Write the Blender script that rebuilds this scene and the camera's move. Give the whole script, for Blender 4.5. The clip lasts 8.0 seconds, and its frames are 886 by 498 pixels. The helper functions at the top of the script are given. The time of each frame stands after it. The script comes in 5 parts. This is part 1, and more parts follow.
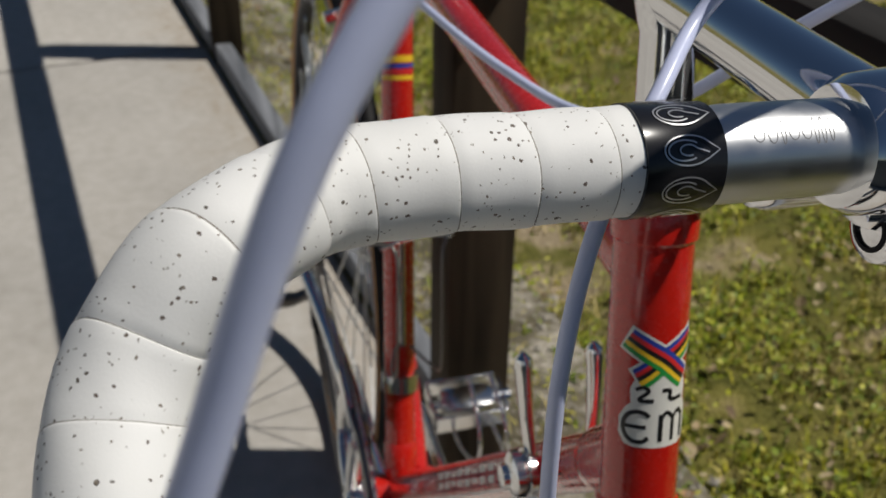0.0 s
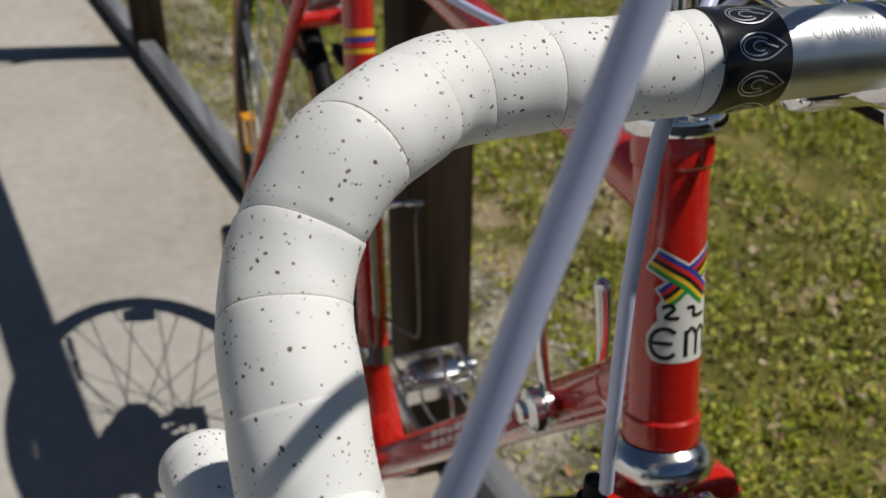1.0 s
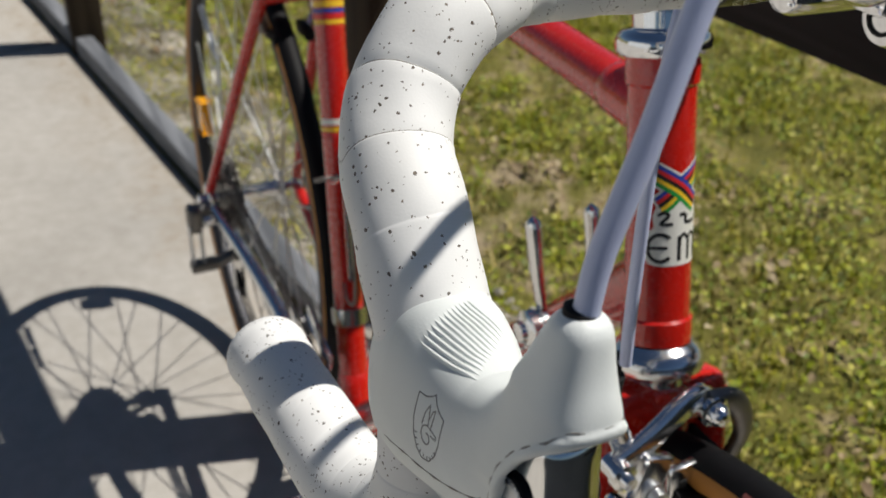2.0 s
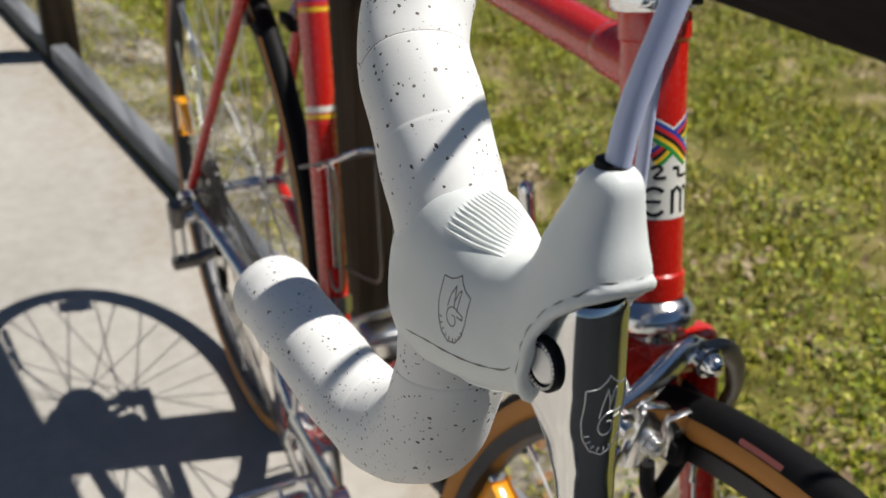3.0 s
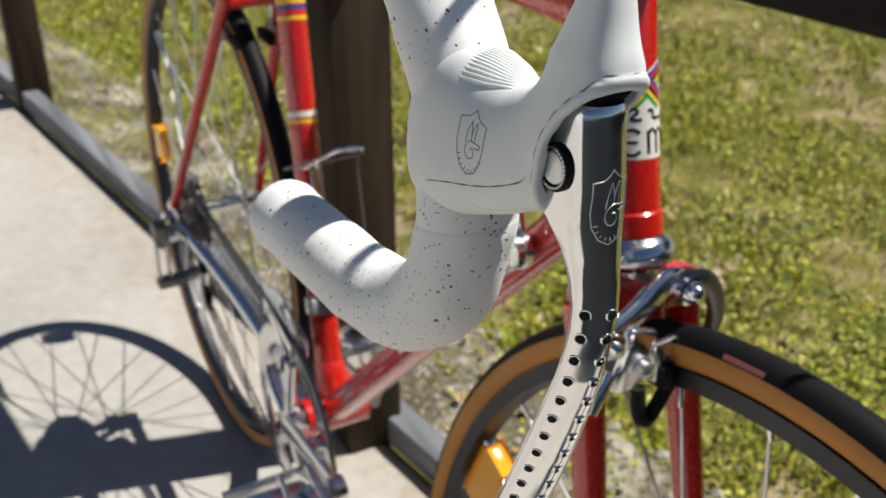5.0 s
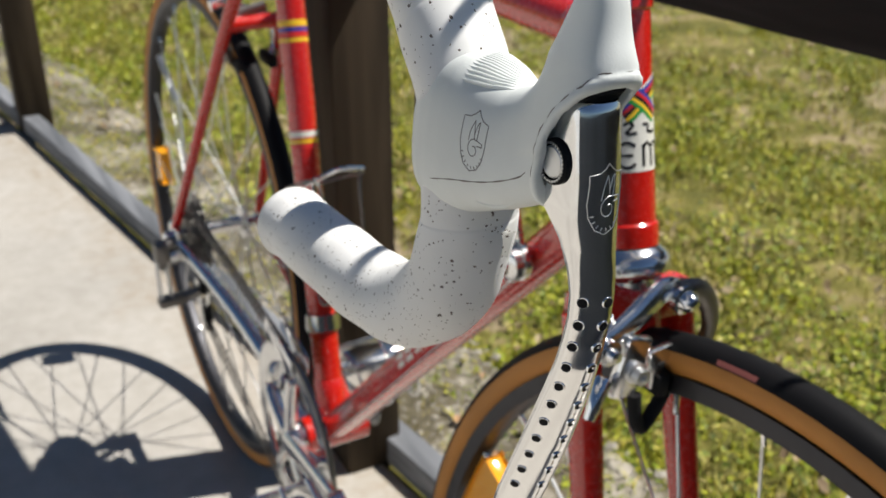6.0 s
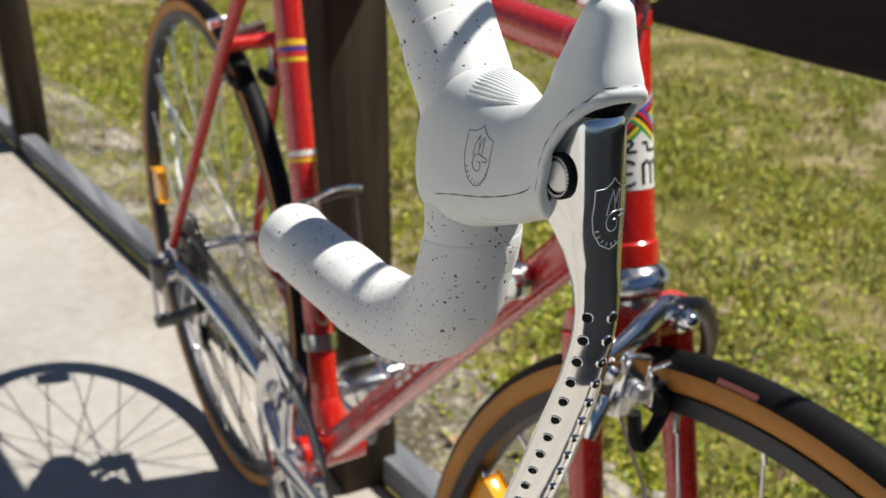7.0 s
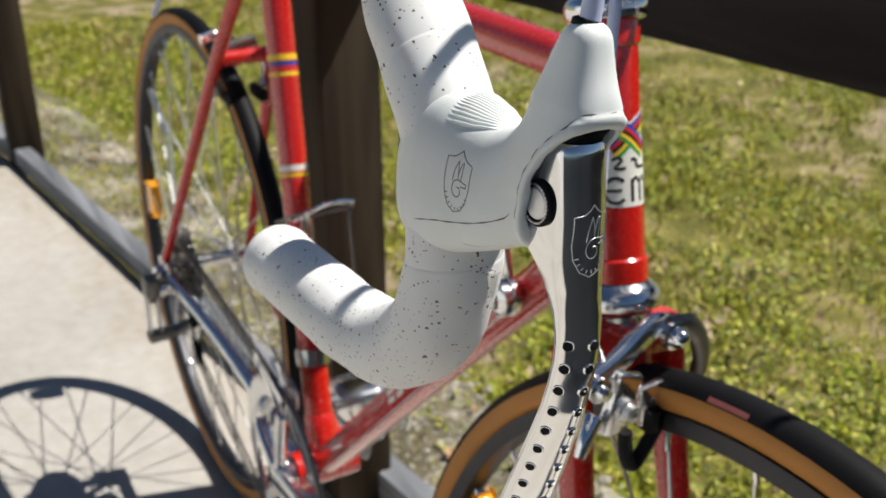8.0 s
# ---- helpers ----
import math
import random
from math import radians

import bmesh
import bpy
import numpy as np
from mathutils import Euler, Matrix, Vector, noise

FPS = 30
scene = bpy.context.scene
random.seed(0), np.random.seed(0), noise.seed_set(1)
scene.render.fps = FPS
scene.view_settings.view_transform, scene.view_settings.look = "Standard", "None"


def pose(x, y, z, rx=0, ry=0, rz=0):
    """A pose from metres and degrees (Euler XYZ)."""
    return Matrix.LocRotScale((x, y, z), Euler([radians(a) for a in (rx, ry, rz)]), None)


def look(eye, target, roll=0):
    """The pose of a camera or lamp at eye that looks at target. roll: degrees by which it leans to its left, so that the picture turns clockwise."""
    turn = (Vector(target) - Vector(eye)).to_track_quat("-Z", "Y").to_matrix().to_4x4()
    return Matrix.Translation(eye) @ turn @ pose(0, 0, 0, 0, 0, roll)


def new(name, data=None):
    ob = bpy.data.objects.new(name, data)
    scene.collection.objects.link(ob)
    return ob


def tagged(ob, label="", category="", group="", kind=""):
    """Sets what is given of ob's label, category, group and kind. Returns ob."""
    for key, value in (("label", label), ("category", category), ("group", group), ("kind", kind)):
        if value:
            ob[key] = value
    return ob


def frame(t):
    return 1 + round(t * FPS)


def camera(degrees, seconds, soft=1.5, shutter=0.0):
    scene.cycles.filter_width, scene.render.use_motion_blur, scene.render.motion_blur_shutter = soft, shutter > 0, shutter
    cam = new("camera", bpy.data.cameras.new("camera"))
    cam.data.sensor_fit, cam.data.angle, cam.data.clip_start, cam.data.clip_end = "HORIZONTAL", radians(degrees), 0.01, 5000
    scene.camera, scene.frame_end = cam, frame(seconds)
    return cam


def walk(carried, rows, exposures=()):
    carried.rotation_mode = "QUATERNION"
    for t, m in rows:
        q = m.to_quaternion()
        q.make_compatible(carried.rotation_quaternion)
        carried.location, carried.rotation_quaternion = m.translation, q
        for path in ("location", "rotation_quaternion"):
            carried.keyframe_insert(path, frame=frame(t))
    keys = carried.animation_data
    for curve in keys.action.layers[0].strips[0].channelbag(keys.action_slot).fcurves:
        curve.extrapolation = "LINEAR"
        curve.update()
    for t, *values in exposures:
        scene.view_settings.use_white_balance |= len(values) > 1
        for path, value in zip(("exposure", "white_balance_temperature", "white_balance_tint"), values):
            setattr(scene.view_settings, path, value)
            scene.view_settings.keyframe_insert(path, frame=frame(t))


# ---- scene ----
import itertools

# ---- the camera and its way ----
cam = camera(45.26, 8.0, soft=1.6)
cam.data.dof.use_dof = True
cam.data.dof.focus_distance = 0.28
cam.data.dof.aperture_fstop = 25.0
walk(cam, [
    (0, look((0.7657, -0.1741, 1.0281), (-0.8817, 0.2681, -0.0162), 0.82)),
    (0.5, look((0.7730, -0.1989, 1.0189), (-0.8577, 0.3024, -0.0250), 0.40)),
    (1, look((0.7797, -0.2287, 1.0161), (-0.8183, 0.3587, -0.0334), 0.42)),
    (1.5, look((0.7938, -0.2676, 1.0049), (-0.7733, 0.4033, -0.0412), 0.99)),
    (2, look((0.8175, -0.2866, 1.0042), (-0.7332, 0.4233, -0.0405), 0.95)),
    (3.5, look((0.8342, -0.3104, 0.9679), (-0.7074, 0.4739, -0.0364), 1.10)),
    (4, look((0.8438, -0.3155, 0.9615), (-0.7006, 0.4782, -0.0308), 0.08)),
    (4.5, look((0.8600, -0.3294, 0.9546), (-0.6917, 0.4849, -0.0094), -0.17)),
    (6, look((0.8884, -0.3507, 0.9486), (-0.6896, 0.4970, 0.0591), -0.11)),
    (6.5, look((0.8889, -0.3520, 0.9484), (-0.6954, 0.5034, 0.0776), 0.14)),
    (7, look((0.8877, -0.3531, 0.9470), (-0.7012, 0.5103, 0.0927), 0.15)),
    (7.5, look((0.8860, -0.3518, 0.9462), (-0.7073, 0.5165, 0.1052), 0.28)),
    (8, look((0.8852, -0.3461, 0.9497), (-0.7081, 0.5249, 0.1114), -0.13)),
], [(0.0, -0.48), (1.0, -0.44), (1.5, -0.40), (2.0, -0.12), (3.5, 0.12), (4.5, 0.26), (6.0, 0.35), (8.0, 0.37)])

# ---- light ----
SUN = Vector((0.16, 0.62, 1.0)).normalized()
world = bpy.data.worlds.new("sky")
scene.world = world
world.use_nodes = True
wn = world.node_tree.nodes
sky = wn.new("ShaderNodeTexSky")
sky.sky_type = "NISHITA"
sky.sun_disc = False
sky.dust_density = 0.2
sky.ozone_density = 4.0
sky.sun_elevation = math.asin(SUN.z)
sky.sun_rotation = math.atan2(SUN.x, SUN.y)
wn["Background"].inputs[1].default_value = 0.037
world.node_tree.links.new(sky.outputs[0], wn["Background"].inputs[0])
sun = new("sun", bpy.data.lights.new("sun", "SUN"))
sun.data.energy = 4.85
sun.data.angle = radians(0.55)
sun.data.color = (1.0, 0.955, 0.885)
sun.matrix_world = look(SUN * 20, (0, 0, 0))


# ---- materials ----
def principled(name, color, rough=0.5, metal=0.0, coat=0.0, spec=0.5):
    m = bpy.data.materials.new(name)
    m.use_nodes = True
    b = m.node_tree.nodes["Principled BSDF"]
    b.inputs["Base Color"].default_value = (*color, 1)
    b.inputs["Roughness"].default_value = rough
    b.inputs["Metallic"].default_value = metal
    b.inputs["Coat Weight"].default_value = coat
    b.inputs["Coat Roughness"].default_value = 0.037
    b.inputs["Specular IOR Level"].default_value = spec
    return m


def texture(m, scale, detail=4.0, kind="ShaderNodeTexNoise"):
    n = m.node_tree.nodes
    co = n.get("Texture Coordinate") or n.new("ShaderNodeTexCoord")
    tex = n.new(kind)
    tex.inputs["Scale"].default_value = scale
    if kind == "ShaderNodeTexNoise":
        tex.inputs["Detail"].default_value = detail
    m.node_tree.links.new(co.outputs["Object"], tex.inputs["Vector"])
    return tex


def ramp(m, source, stops):
    r = m.node_tree.nodes.new("ShaderNodeValToRGB")
    e = r.color_ramp.elements
    while len(e) < len(stops):
        e.new(0.5)
    for el, (p, c) in zip(e, stops):
        el.position = p
        el.color = (*c, 1) if len(c) == 3 else c
    m.node_tree.links.new(source, r.inputs["Fac"])
    return r.outputs["Color"]


def mixed(m, fac, a, b, mode="MIX"):
    x = m.node_tree.nodes.new("ShaderNodeMix")
    x.data_type = "RGBA"
    x.blend_type = mode
    for i, v in ((0, fac), (6, a), (7, b)):
        if isinstance(v, (int, float)):
            x.inputs[i].default_value = v
        elif isinstance(v, tuple):
            x.inputs[i].default_value = (*v, 1)
        else:
            m.node_tree.links.new(v, x.inputs[i])
    return x.outputs[2]


def maths(m, op, a, b=0.0):
    x = m.node_tree.nodes.new("ShaderNodeMath")
    x.operation = op
    for i, v in ((0, a), (1, b)):
        if isinstance(v, (int, float)):
            x.inputs[i].default_value = v
        else:
            m.node_tree.links.new(v, x.inputs[i])
    return x.outputs[0]


def to(m, out, name):
    m.node_tree.links.new(out, m.node_tree.nodes["Principled BSDF"].inputs[name])


def bump(m, height, strength, distance):
    b = m.node_tree.nodes.new("ShaderNodeBump")
    b.inputs["Strength"].default_value = strength
    b.inputs["Distance"].default_value = distance
    m.node_tree.links.new(height, b.inputs["Height"])
    m.node_tree.links.new(b.outputs[0], m.node_tree.nodes["Principled BSDF"].inputs["Normal"])


def make_metal(name, color, rough, scratch=0.08):
    m = principled(name, color, rough, 1.0)
    n = texture(m, 90, 6)
    to(m, ramp(m, n.outputs["Fac"], [(0.3, (rough,) * 3), (0.75, (rough + scratch,) * 3)]), "Roughness")
    return m


def make_tape():
    """White cork tape with small dark and brown flecks."""
    m = principled("cork_tape", (0.8, 0.79, 0.75), 0.62)
    broad = texture(m, 22, 5)
    base = ramp(m, broad.outputs["Fac"], [(0.3, (0.80, 0.795, 0.765)), (0.7, (0.88, 0.878, 0.86))])
    warp = texture(m, 900, 2)
    co = m.node_tree.nodes["Texture Coordinate"]
    add = m.node_tree.nodes.new("ShaderNodeVectorMath")
    add.operation = "MULTIPLY_ADD"
    add.inputs[1].default_value = (0.0011, 0.0011, 0.0011)
    m.node_tree.links.new(warp.outputs["Color"], add.inputs[0])
    m.node_tree.links.new(co.outputs["Object"], add.inputs[2])
    depth = None
    for scale, limit, share, tint in ((340, 0.25, 0.76, (0.10, 0.08, 0.06)), (560, 0.30, 0.76, (0.13, 0.10, 0.08)), (850, 0.34, 0.80, (0.20, 0.16, 0.12))):
        v = m.node_tree.nodes.new("ShaderNodeTexVoronoi")
        v.inputs["Scale"].default_value = scale
        m.node_tree.links.new(add.outputs[0], v.inputs["Vector"])
        sep = m.node_tree.nodes.new("ShaderNodeSeparateColor")
        m.node_tree.links.new(v.outputs["Color"], sep.inputs[0])
        grown = maths(m, "MULTIPLY", sep.outputs[1], limit)
        spot = maths(m, "MULTIPLY", maths(m, "LESS_THAN", v.outputs["Distance"], grown), maths(m, "GREATER_THAN", sep.outputs[0], share))
        base = mixed(m, spot, base, tint)
        depth = spot if depth is None else maths(m, "ADD", depth, spot)
    to(m, base, "Base Color")
    grain = texture(m, 1500, 3)
    bump(m, maths(m, "SUBTRACT", maths(m, "MULTIPLY", grain.outputs["Fac"], 0.3), depth), 0.35, 0.0004)
    return m


def make_rubber(name, color, rough, scale=300):
    m = principled(name, color, rough)
    n = texture(m, 18, 5)
    dark = tuple(c * 0.86 for c in color)
    to(m, ramp(m, n.outputs["Fac"], [(0.35, dark), (0.62, color)]), "Base Color")
    fine = texture(m, scale * 5, 2)
    bump(m, fine.outputs["Fac"], 0.12, 0.0004)
    return m


def make_paint(name, color, deep):
    m = principled(name, color, 0.28, 0.0, 0.9)
    n = texture(m, 9, 5)
    to(m, ramp(m, n.outputs["Fac"], [(0.3, deep), (0.65, color)]), "Base Color")
    s = texture(m, 260, 5)
    to(m, ramp(m, s.outputs["Fac"], [(0.4, (0.2,) * 3), (0.75, (0.36,) * 3)]), "Roughness")
    return m


def make_concrete(name, tone):
    m = principled(name, tone, 0.88)
    a = texture(m, 1.6, 6)
    b = texture(m, 34, 6)
    c = texture(m, 420, 3)
    base = ramp(m, a.outputs["Fac"], [(0.28, tuple(t * 0.78 for t in tone)), (0.5, tone), (0.75, tuple(min(1, t * 1.12) for t in tone))])
    base = mixed(m, 0.5, base, ramp(m, b.outputs["Fac"], [(0.3, (0.72, 0.70, 0.66)), (0.7, (1, 1, 1))]), "MULTIPLY")
    base = mixed(m, 0.35, base, ramp(m, c.outputs["Fac"], [(0.35, (0.6, 0.58, 0.55)), (0.6, (1, 1, 1))]), "MULTIPLY")
    to(m, base, "Base Color")
    bump(m, maths(m, "ADD", c.outputs["Fac"], b.outputs["Fac"]), 0.35, 0.003)
    return m


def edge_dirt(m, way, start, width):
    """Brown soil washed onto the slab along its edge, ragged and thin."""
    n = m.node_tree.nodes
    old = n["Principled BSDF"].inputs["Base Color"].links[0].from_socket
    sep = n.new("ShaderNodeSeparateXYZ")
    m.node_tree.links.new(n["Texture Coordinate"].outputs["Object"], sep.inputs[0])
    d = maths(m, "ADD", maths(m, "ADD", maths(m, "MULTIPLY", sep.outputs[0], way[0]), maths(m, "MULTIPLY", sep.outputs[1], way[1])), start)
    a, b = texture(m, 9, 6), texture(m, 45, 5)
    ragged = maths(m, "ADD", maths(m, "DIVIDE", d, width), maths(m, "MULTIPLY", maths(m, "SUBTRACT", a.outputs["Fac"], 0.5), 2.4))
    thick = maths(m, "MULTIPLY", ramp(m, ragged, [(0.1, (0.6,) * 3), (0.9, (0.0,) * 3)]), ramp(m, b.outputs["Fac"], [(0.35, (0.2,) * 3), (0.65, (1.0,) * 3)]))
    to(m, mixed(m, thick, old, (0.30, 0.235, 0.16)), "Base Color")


def make_stained(name, tone, dirt):
    """Old concrete half covered with soil."""
    m = make_concrete(name, tone)
    link = m.node_tree.nodes["Principled BSDF"].inputs["Base Color"].links[0].from_socket
    a, b = texture(m, 7, 6), texture(m, 60, 5)
    cover = ramp(m, mixed(m, 0.35, a.outputs["Fac"], b.outputs["Fac"]), [(0.41, (0, 0, 0)), (0.53, (1, 1, 1))])
    soil = ramp(m, b.outputs["Fac"], [(0.3, tuple(c * 0.6 for c in dirt)), (0.7, tuple(c * 1.5 for c in dirt))])
    to(m, mixed(m, cover, link, soil), "Base Color")
    return m


def make_wood(name, dark, light, stretch=(1, 1, 1)):
    m = principled(name, dark, 0.82, spec=0.25)
    co = m.node_tree.nodes.new("ShaderNodeTexCoord")
    mp = m.node_tree.nodes.new("ShaderNodeMapping")
    mp.inputs["Scale"].default_value = stretch
    m.node_tree.links.new(co.outputs["Object"], mp.inputs[0])
    n = m.node_tree.nodes.new("ShaderNodeTexNoise")
    n.inputs["Scale"].default_value = 30
    n.inputs["Detail"].default_value = 7
    n.inputs["Distortion"].default_value = 0.6
    m.node_tree.links.new(mp.outputs[0], n.inputs["Vector"])
    to(m, ramp(m, n.outputs["Fac"], [(0.3, dark), (0.7, light)]), "Base Color")
    bump(m, n.outputs["Fac"], 0.5, 0.003)
    return m


def make_soil():
    """Lawn soil: thatch, moss and bare sandy patches."""
    m = principled("lawn_soil", (0.1, 0.1, 0.04), 0.95)
    a, b, c = texture(m, 1.1, 5), texture(m, 9, 6), texture(m, 120, 5)
    green = ramp(m, b.outputs["Fac"], [(0.3, (0.085, 0.088, 0.010)), (0.5, (0.19, 0.172, 0.030)), (0.72, (0.39, 0.305, 0.13))])
    bare = ramp(m, c.outputs["Fac"], [(0.3, (0.26, 0.20, 0.11)), (0.7, (0.50, 0.40, 0.26))])
    patch = ramp(m, mixed(m, 0.4, a.outputs["Fac"], b.outputs["Fac"]), [(0.53, (0, 0, 0)), (0.60, (1, 1, 1))])
    to(m, mixed(m, 0.25, mixed(m, patch, green, bare), ramp(m, c.outputs["Fac"], [(0.3, (0.3, 0.3, 0.3)), (0.65, (1, 1, 1))]), "MULTIPLY"), "Base Color")
    bump(m, c.outputs["Fac"], 0.7, 0.02)
    return m


def make_blade():
    m = principled("grass_blade", (0.12, 0.16, 0.03), 0.6)
    g = m.node_tree.nodes.new("ShaderNodeNewGeometry")
    tone = ramp(m, g.outputs["Random Per Island"], [(0.0, (0.09, 0.14, 0.004)), (0.45, (0.28, 0.31, 0.008)), (0.8, (0.50, 0.45, 0.022)), (1.0, (0.68, 0.54, 0.16))])
    place = texture(m, 3.2, 4)
    dry = ramp(m, g.outputs["Random Per Island"], [(0.0, (0.17, 0.12, 0.04)), (0.6, (0.42, 0.32, 0.12)), (1.0, (0.64, 0.52, 0.28))])
    to(m, mixed(m, ramp(m, place.outputs["Fac"], [(0.52, (0.0,) * 3), (0.64, (0.9,) * 3)]), tone, dry), "Base Color")
    m.node_tree.nodes["Principled BSDF"].inputs["Transmission Weight"].default_value = 0.0
    return m


TAPE = make_tape()
# dark colour that paints the thin shade along the tape's laps
SEAM = principled("tape_seam_shade", (0.2, 0.17, 0.14), 0.9)
HOOD = make_rubber("white_rubber", (0.85, 0.885, 0.86), 0.48)
HOOD_LINE = principled("rubber_crease_dark", (0.16, 0.14, 0.12), 0.8)
TYRE = make_rubber("black_tyre_rubber", (0.005, 0.005, 0.006), 0.6)
TYRE.node_tree.nodes["Principled BSDF"].inputs["Specular IOR Level"].default_value = 0.18
HOOD_CREASE = principled("rubber_moulding_grey", (0.22, 0.21, 0.20), 0.7)
BLACK = make_rubber("black_rubber", (0.009, 0.009, 0.010), 0.75)
BLACK.node_tree.nodes["Principled BSDF"].inputs["Specular IOR Level"].default_value = 0.25
BLACKTAPE = principled("black_vinyl_tape", (0.012, 0.012, 0.014), 0.22)
SILVERINK = principled("silver_ink", (0.62, 0.62, 0.63), 0.3, 0.7)
RED = make_paint("red_enamel", (0.60, 0.016, 0.008), (0.50, 0.011, 0.006))
CHROME = make_metal("chrome", (0.84, 0.85, 0.87), 0.05, 0.05)
ALLOY = make_metal("polished_alloy", (0.80, 0.80, 0.80), 0.13, 0.1)
LEVERALLOY = make_metal("buffed_lever_alloy", (0.83, 0.83, 0.83), 0.10, 0.06)
SATIN = make_metal("satin_alloy", (0.66, 0.67, 0.68), 0.30, 0.12)
RIMGREY = make_metal("grey_anodised_rim", (0.06, 0.06, 0.066), 0.42, 0.1)
STEEL = make_metal("dark_steel", (0.22, 0.21, 0.20), 0.36, 0.15)
HOUSING = make_rubber("cable_housing", (0.64, 0.69, 0.92), 0.28)
TAN = make_rubber("tan_sidewall", (0.52, 0.215, 0.035), 0.62, 500)
AMBER = principled("amber_reflector", (0.85, 0.38, 0.02), 0.15)
SOIL = make_soil()
BLADE = make_blade()
CONCRETE = make_concrete("concrete", (0.50, 0.475, 0.435))
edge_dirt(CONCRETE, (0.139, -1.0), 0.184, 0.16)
APRON = make_stained("old_concrete", (0.46, 0.42, 0.35), (0.10, 0.085, 0.05))
JOINT = principled("joint_tar", (0.03, 0.03, 0.032), 0.85)
WOOD = make_wood("dark_stained_wood", (0.024, 0.017, 0.010), (0.068, 0.049, 0.030), (1, 1, 0.08))
WOODLONG = make_wood("weathered_board", (0.013, 0.012, 0.011), (0.038, 0.035, 0.033), (0.08, 1, 1))
MIRRORED_DARK = make_concrete("mirrored_wall_dark", (0.085, 0.095, 0.112))
BOARD = make_wood("grey_weathered_board", (0.10, 0.107, 0.118), (0.28, 0.29, 0.31), (0.08, 1, 1))
BOUNCE_PALE = make_concrete("bounce_wall_pale", (0.70, 0.74, 0.78))
INKBLACK = principled("decal_black", (0.015, 0.015, 0.015), 0.3)
INKWHITE = principled("decal_white", (0.78, 0.77, 0.70), 0.32)
INKRED = principled("decal_red", (0.65, 0.03, 0.03), 0.3)
INKYELLOW = principled("decal_yellow", (0.85, 0.55, 0.03), 0.3)
INKGREEN = principled("decal_green", (0.03, 0.30, 0.06), 0.3)
INKBLUE = principled("decal_blue", (0.03, 0.06, 0.35), 0.3)


# ---- mesh helpers ----
def part(name, bm, material, parent=None, label="", smooth=True, m=None):
    me = bpy.data.meshes.new(name)
    if m is not None:
        bm.transform(m)
    bm.normal_update()
    bm.to_mesh(me)
    bm.free()
    for mat in material if isinstance(material, (list, tuple)) else (material,):
        me.materials.append(mat)
    if smooth:
        me.shade_smooth()
        me.set_sharp_from_angle(angle=radians(38))
    ob = new(name, me)
    ob.parent = parent
    if label:
        ob["label"] = label
    return ob


def spline(points, step=0.004):
    """A smooth line through points (Catmull-Rom), cut to about even steps."""
    p = [Vector(q) for q in points]
    p = [p[0] * 2 - p[1]] + p + [p[-1] * 2 - p[-2]]
    dense = []
    for a, b, c, d in zip(p, p[1:], p[2:], p[3:]):
        for k in range(24):
            t = k / 24
            dense.append(0.5 * (2 * b + (c - a) * t + (2 * a - 5 * b + 4 * c - d) * t * t + (3 * b - a - 3 * c + d) * t ** 3))
    dense.append(p[-2])
    run = [0.0]
    for a, b in zip(dense, dense[1:]):
        run.append(run[-1] + (b - a).length)
    n = max(2, round(run[-1] / step))
    at = np.linspace(0, run[-1], n + 1)
    xyz = np.array([list(v) for v in dense])
    return [Vector([float(np.interp(s, run, xyz[:, k])) for k in range(3)]) for s in at]


def frames(line, up=(0, 1, 0)):
    """Tangent and two normals along a line, with no twist."""
    out, side = [], None
    for i, p in enumerate(line):
        t = (line[min(i + 1, len(line) - 1)] - line[max(i - 1, 0)]).normalized()
        if side is None:
            side = Vector(up) - t * Vector(up).dot(t)
        else:
            side = side - t * side.dot(t)
        side.normalize()
        out.append((t, side.copy(), t.cross(side)))
    return out


def sweep(bm, line, radius, seg=16, flat=1.0, up=(0, 1, 0), caps=True):
    """A tube along a line; radius is a number or a function of 0..1; flat scales it along the first normal."""
    rings = []
    n = len(line) - 1
    for i, (p, (t, a, b)) in enumerate(zip(line, frames(line, up))):
        r = radius(i / n) if callable(radius) else radius
        rings.append([bm.verts.new(p + a * (r * flat * math.cos(k / seg * math.tau)) + b * (r * math.sin(k / seg * math.tau))) for k in range(seg)])
    for q, s in zip(rings, rings[1:]):
        for k in range(seg):
            bm.faces.new((q[k], q[(k + 1) % seg], s[(k + 1) % seg], s[k]))
    if caps:
        bm.faces.new(rings[0][::-1])
        bm.faces.new(rings[-1])
    return bm


def rod(bm, a, b, r0, r1=None, seg=20):
    a, b = Vector(a), Vector(b)
    t = (b - a).normalized()
    up = (0, 1, 0) if abs(t.y) < 0.9 else (1, 0, 0)
    r1 = r0 if r1 is None else r1
    return sweep(bm, [a, b], lambda s: r0 + (r1 - r0) * s, seg, 1.0, up)


def turned(bm, base, axis, profile, seg=32):
    """A turned solid: profile of (distance along axis, radius) from base."""
    base, axis = Vector(base), Vector(axis).normalized()
    a = axis.orthogonal().normalized()
    b = axis.cross(a)
    rings = [[bm.verts.new(base + axis * d + (a * math.cos(k / seg * math.tau) + b * math.sin(k / seg * math.tau)) * max(r, 1e-5)) for k in range(seg)] for d, r in profile]
    for q, s in zip(rings, rings[1:]):
        for k in range(seg):
            bm.faces.new((q[k], q[(k + 1) % seg], s[(k + 1) % seg], s[k]))
    bm.faces.new(rings[0][::-1])
    bm.faces.new(rings[-1])
    return bm


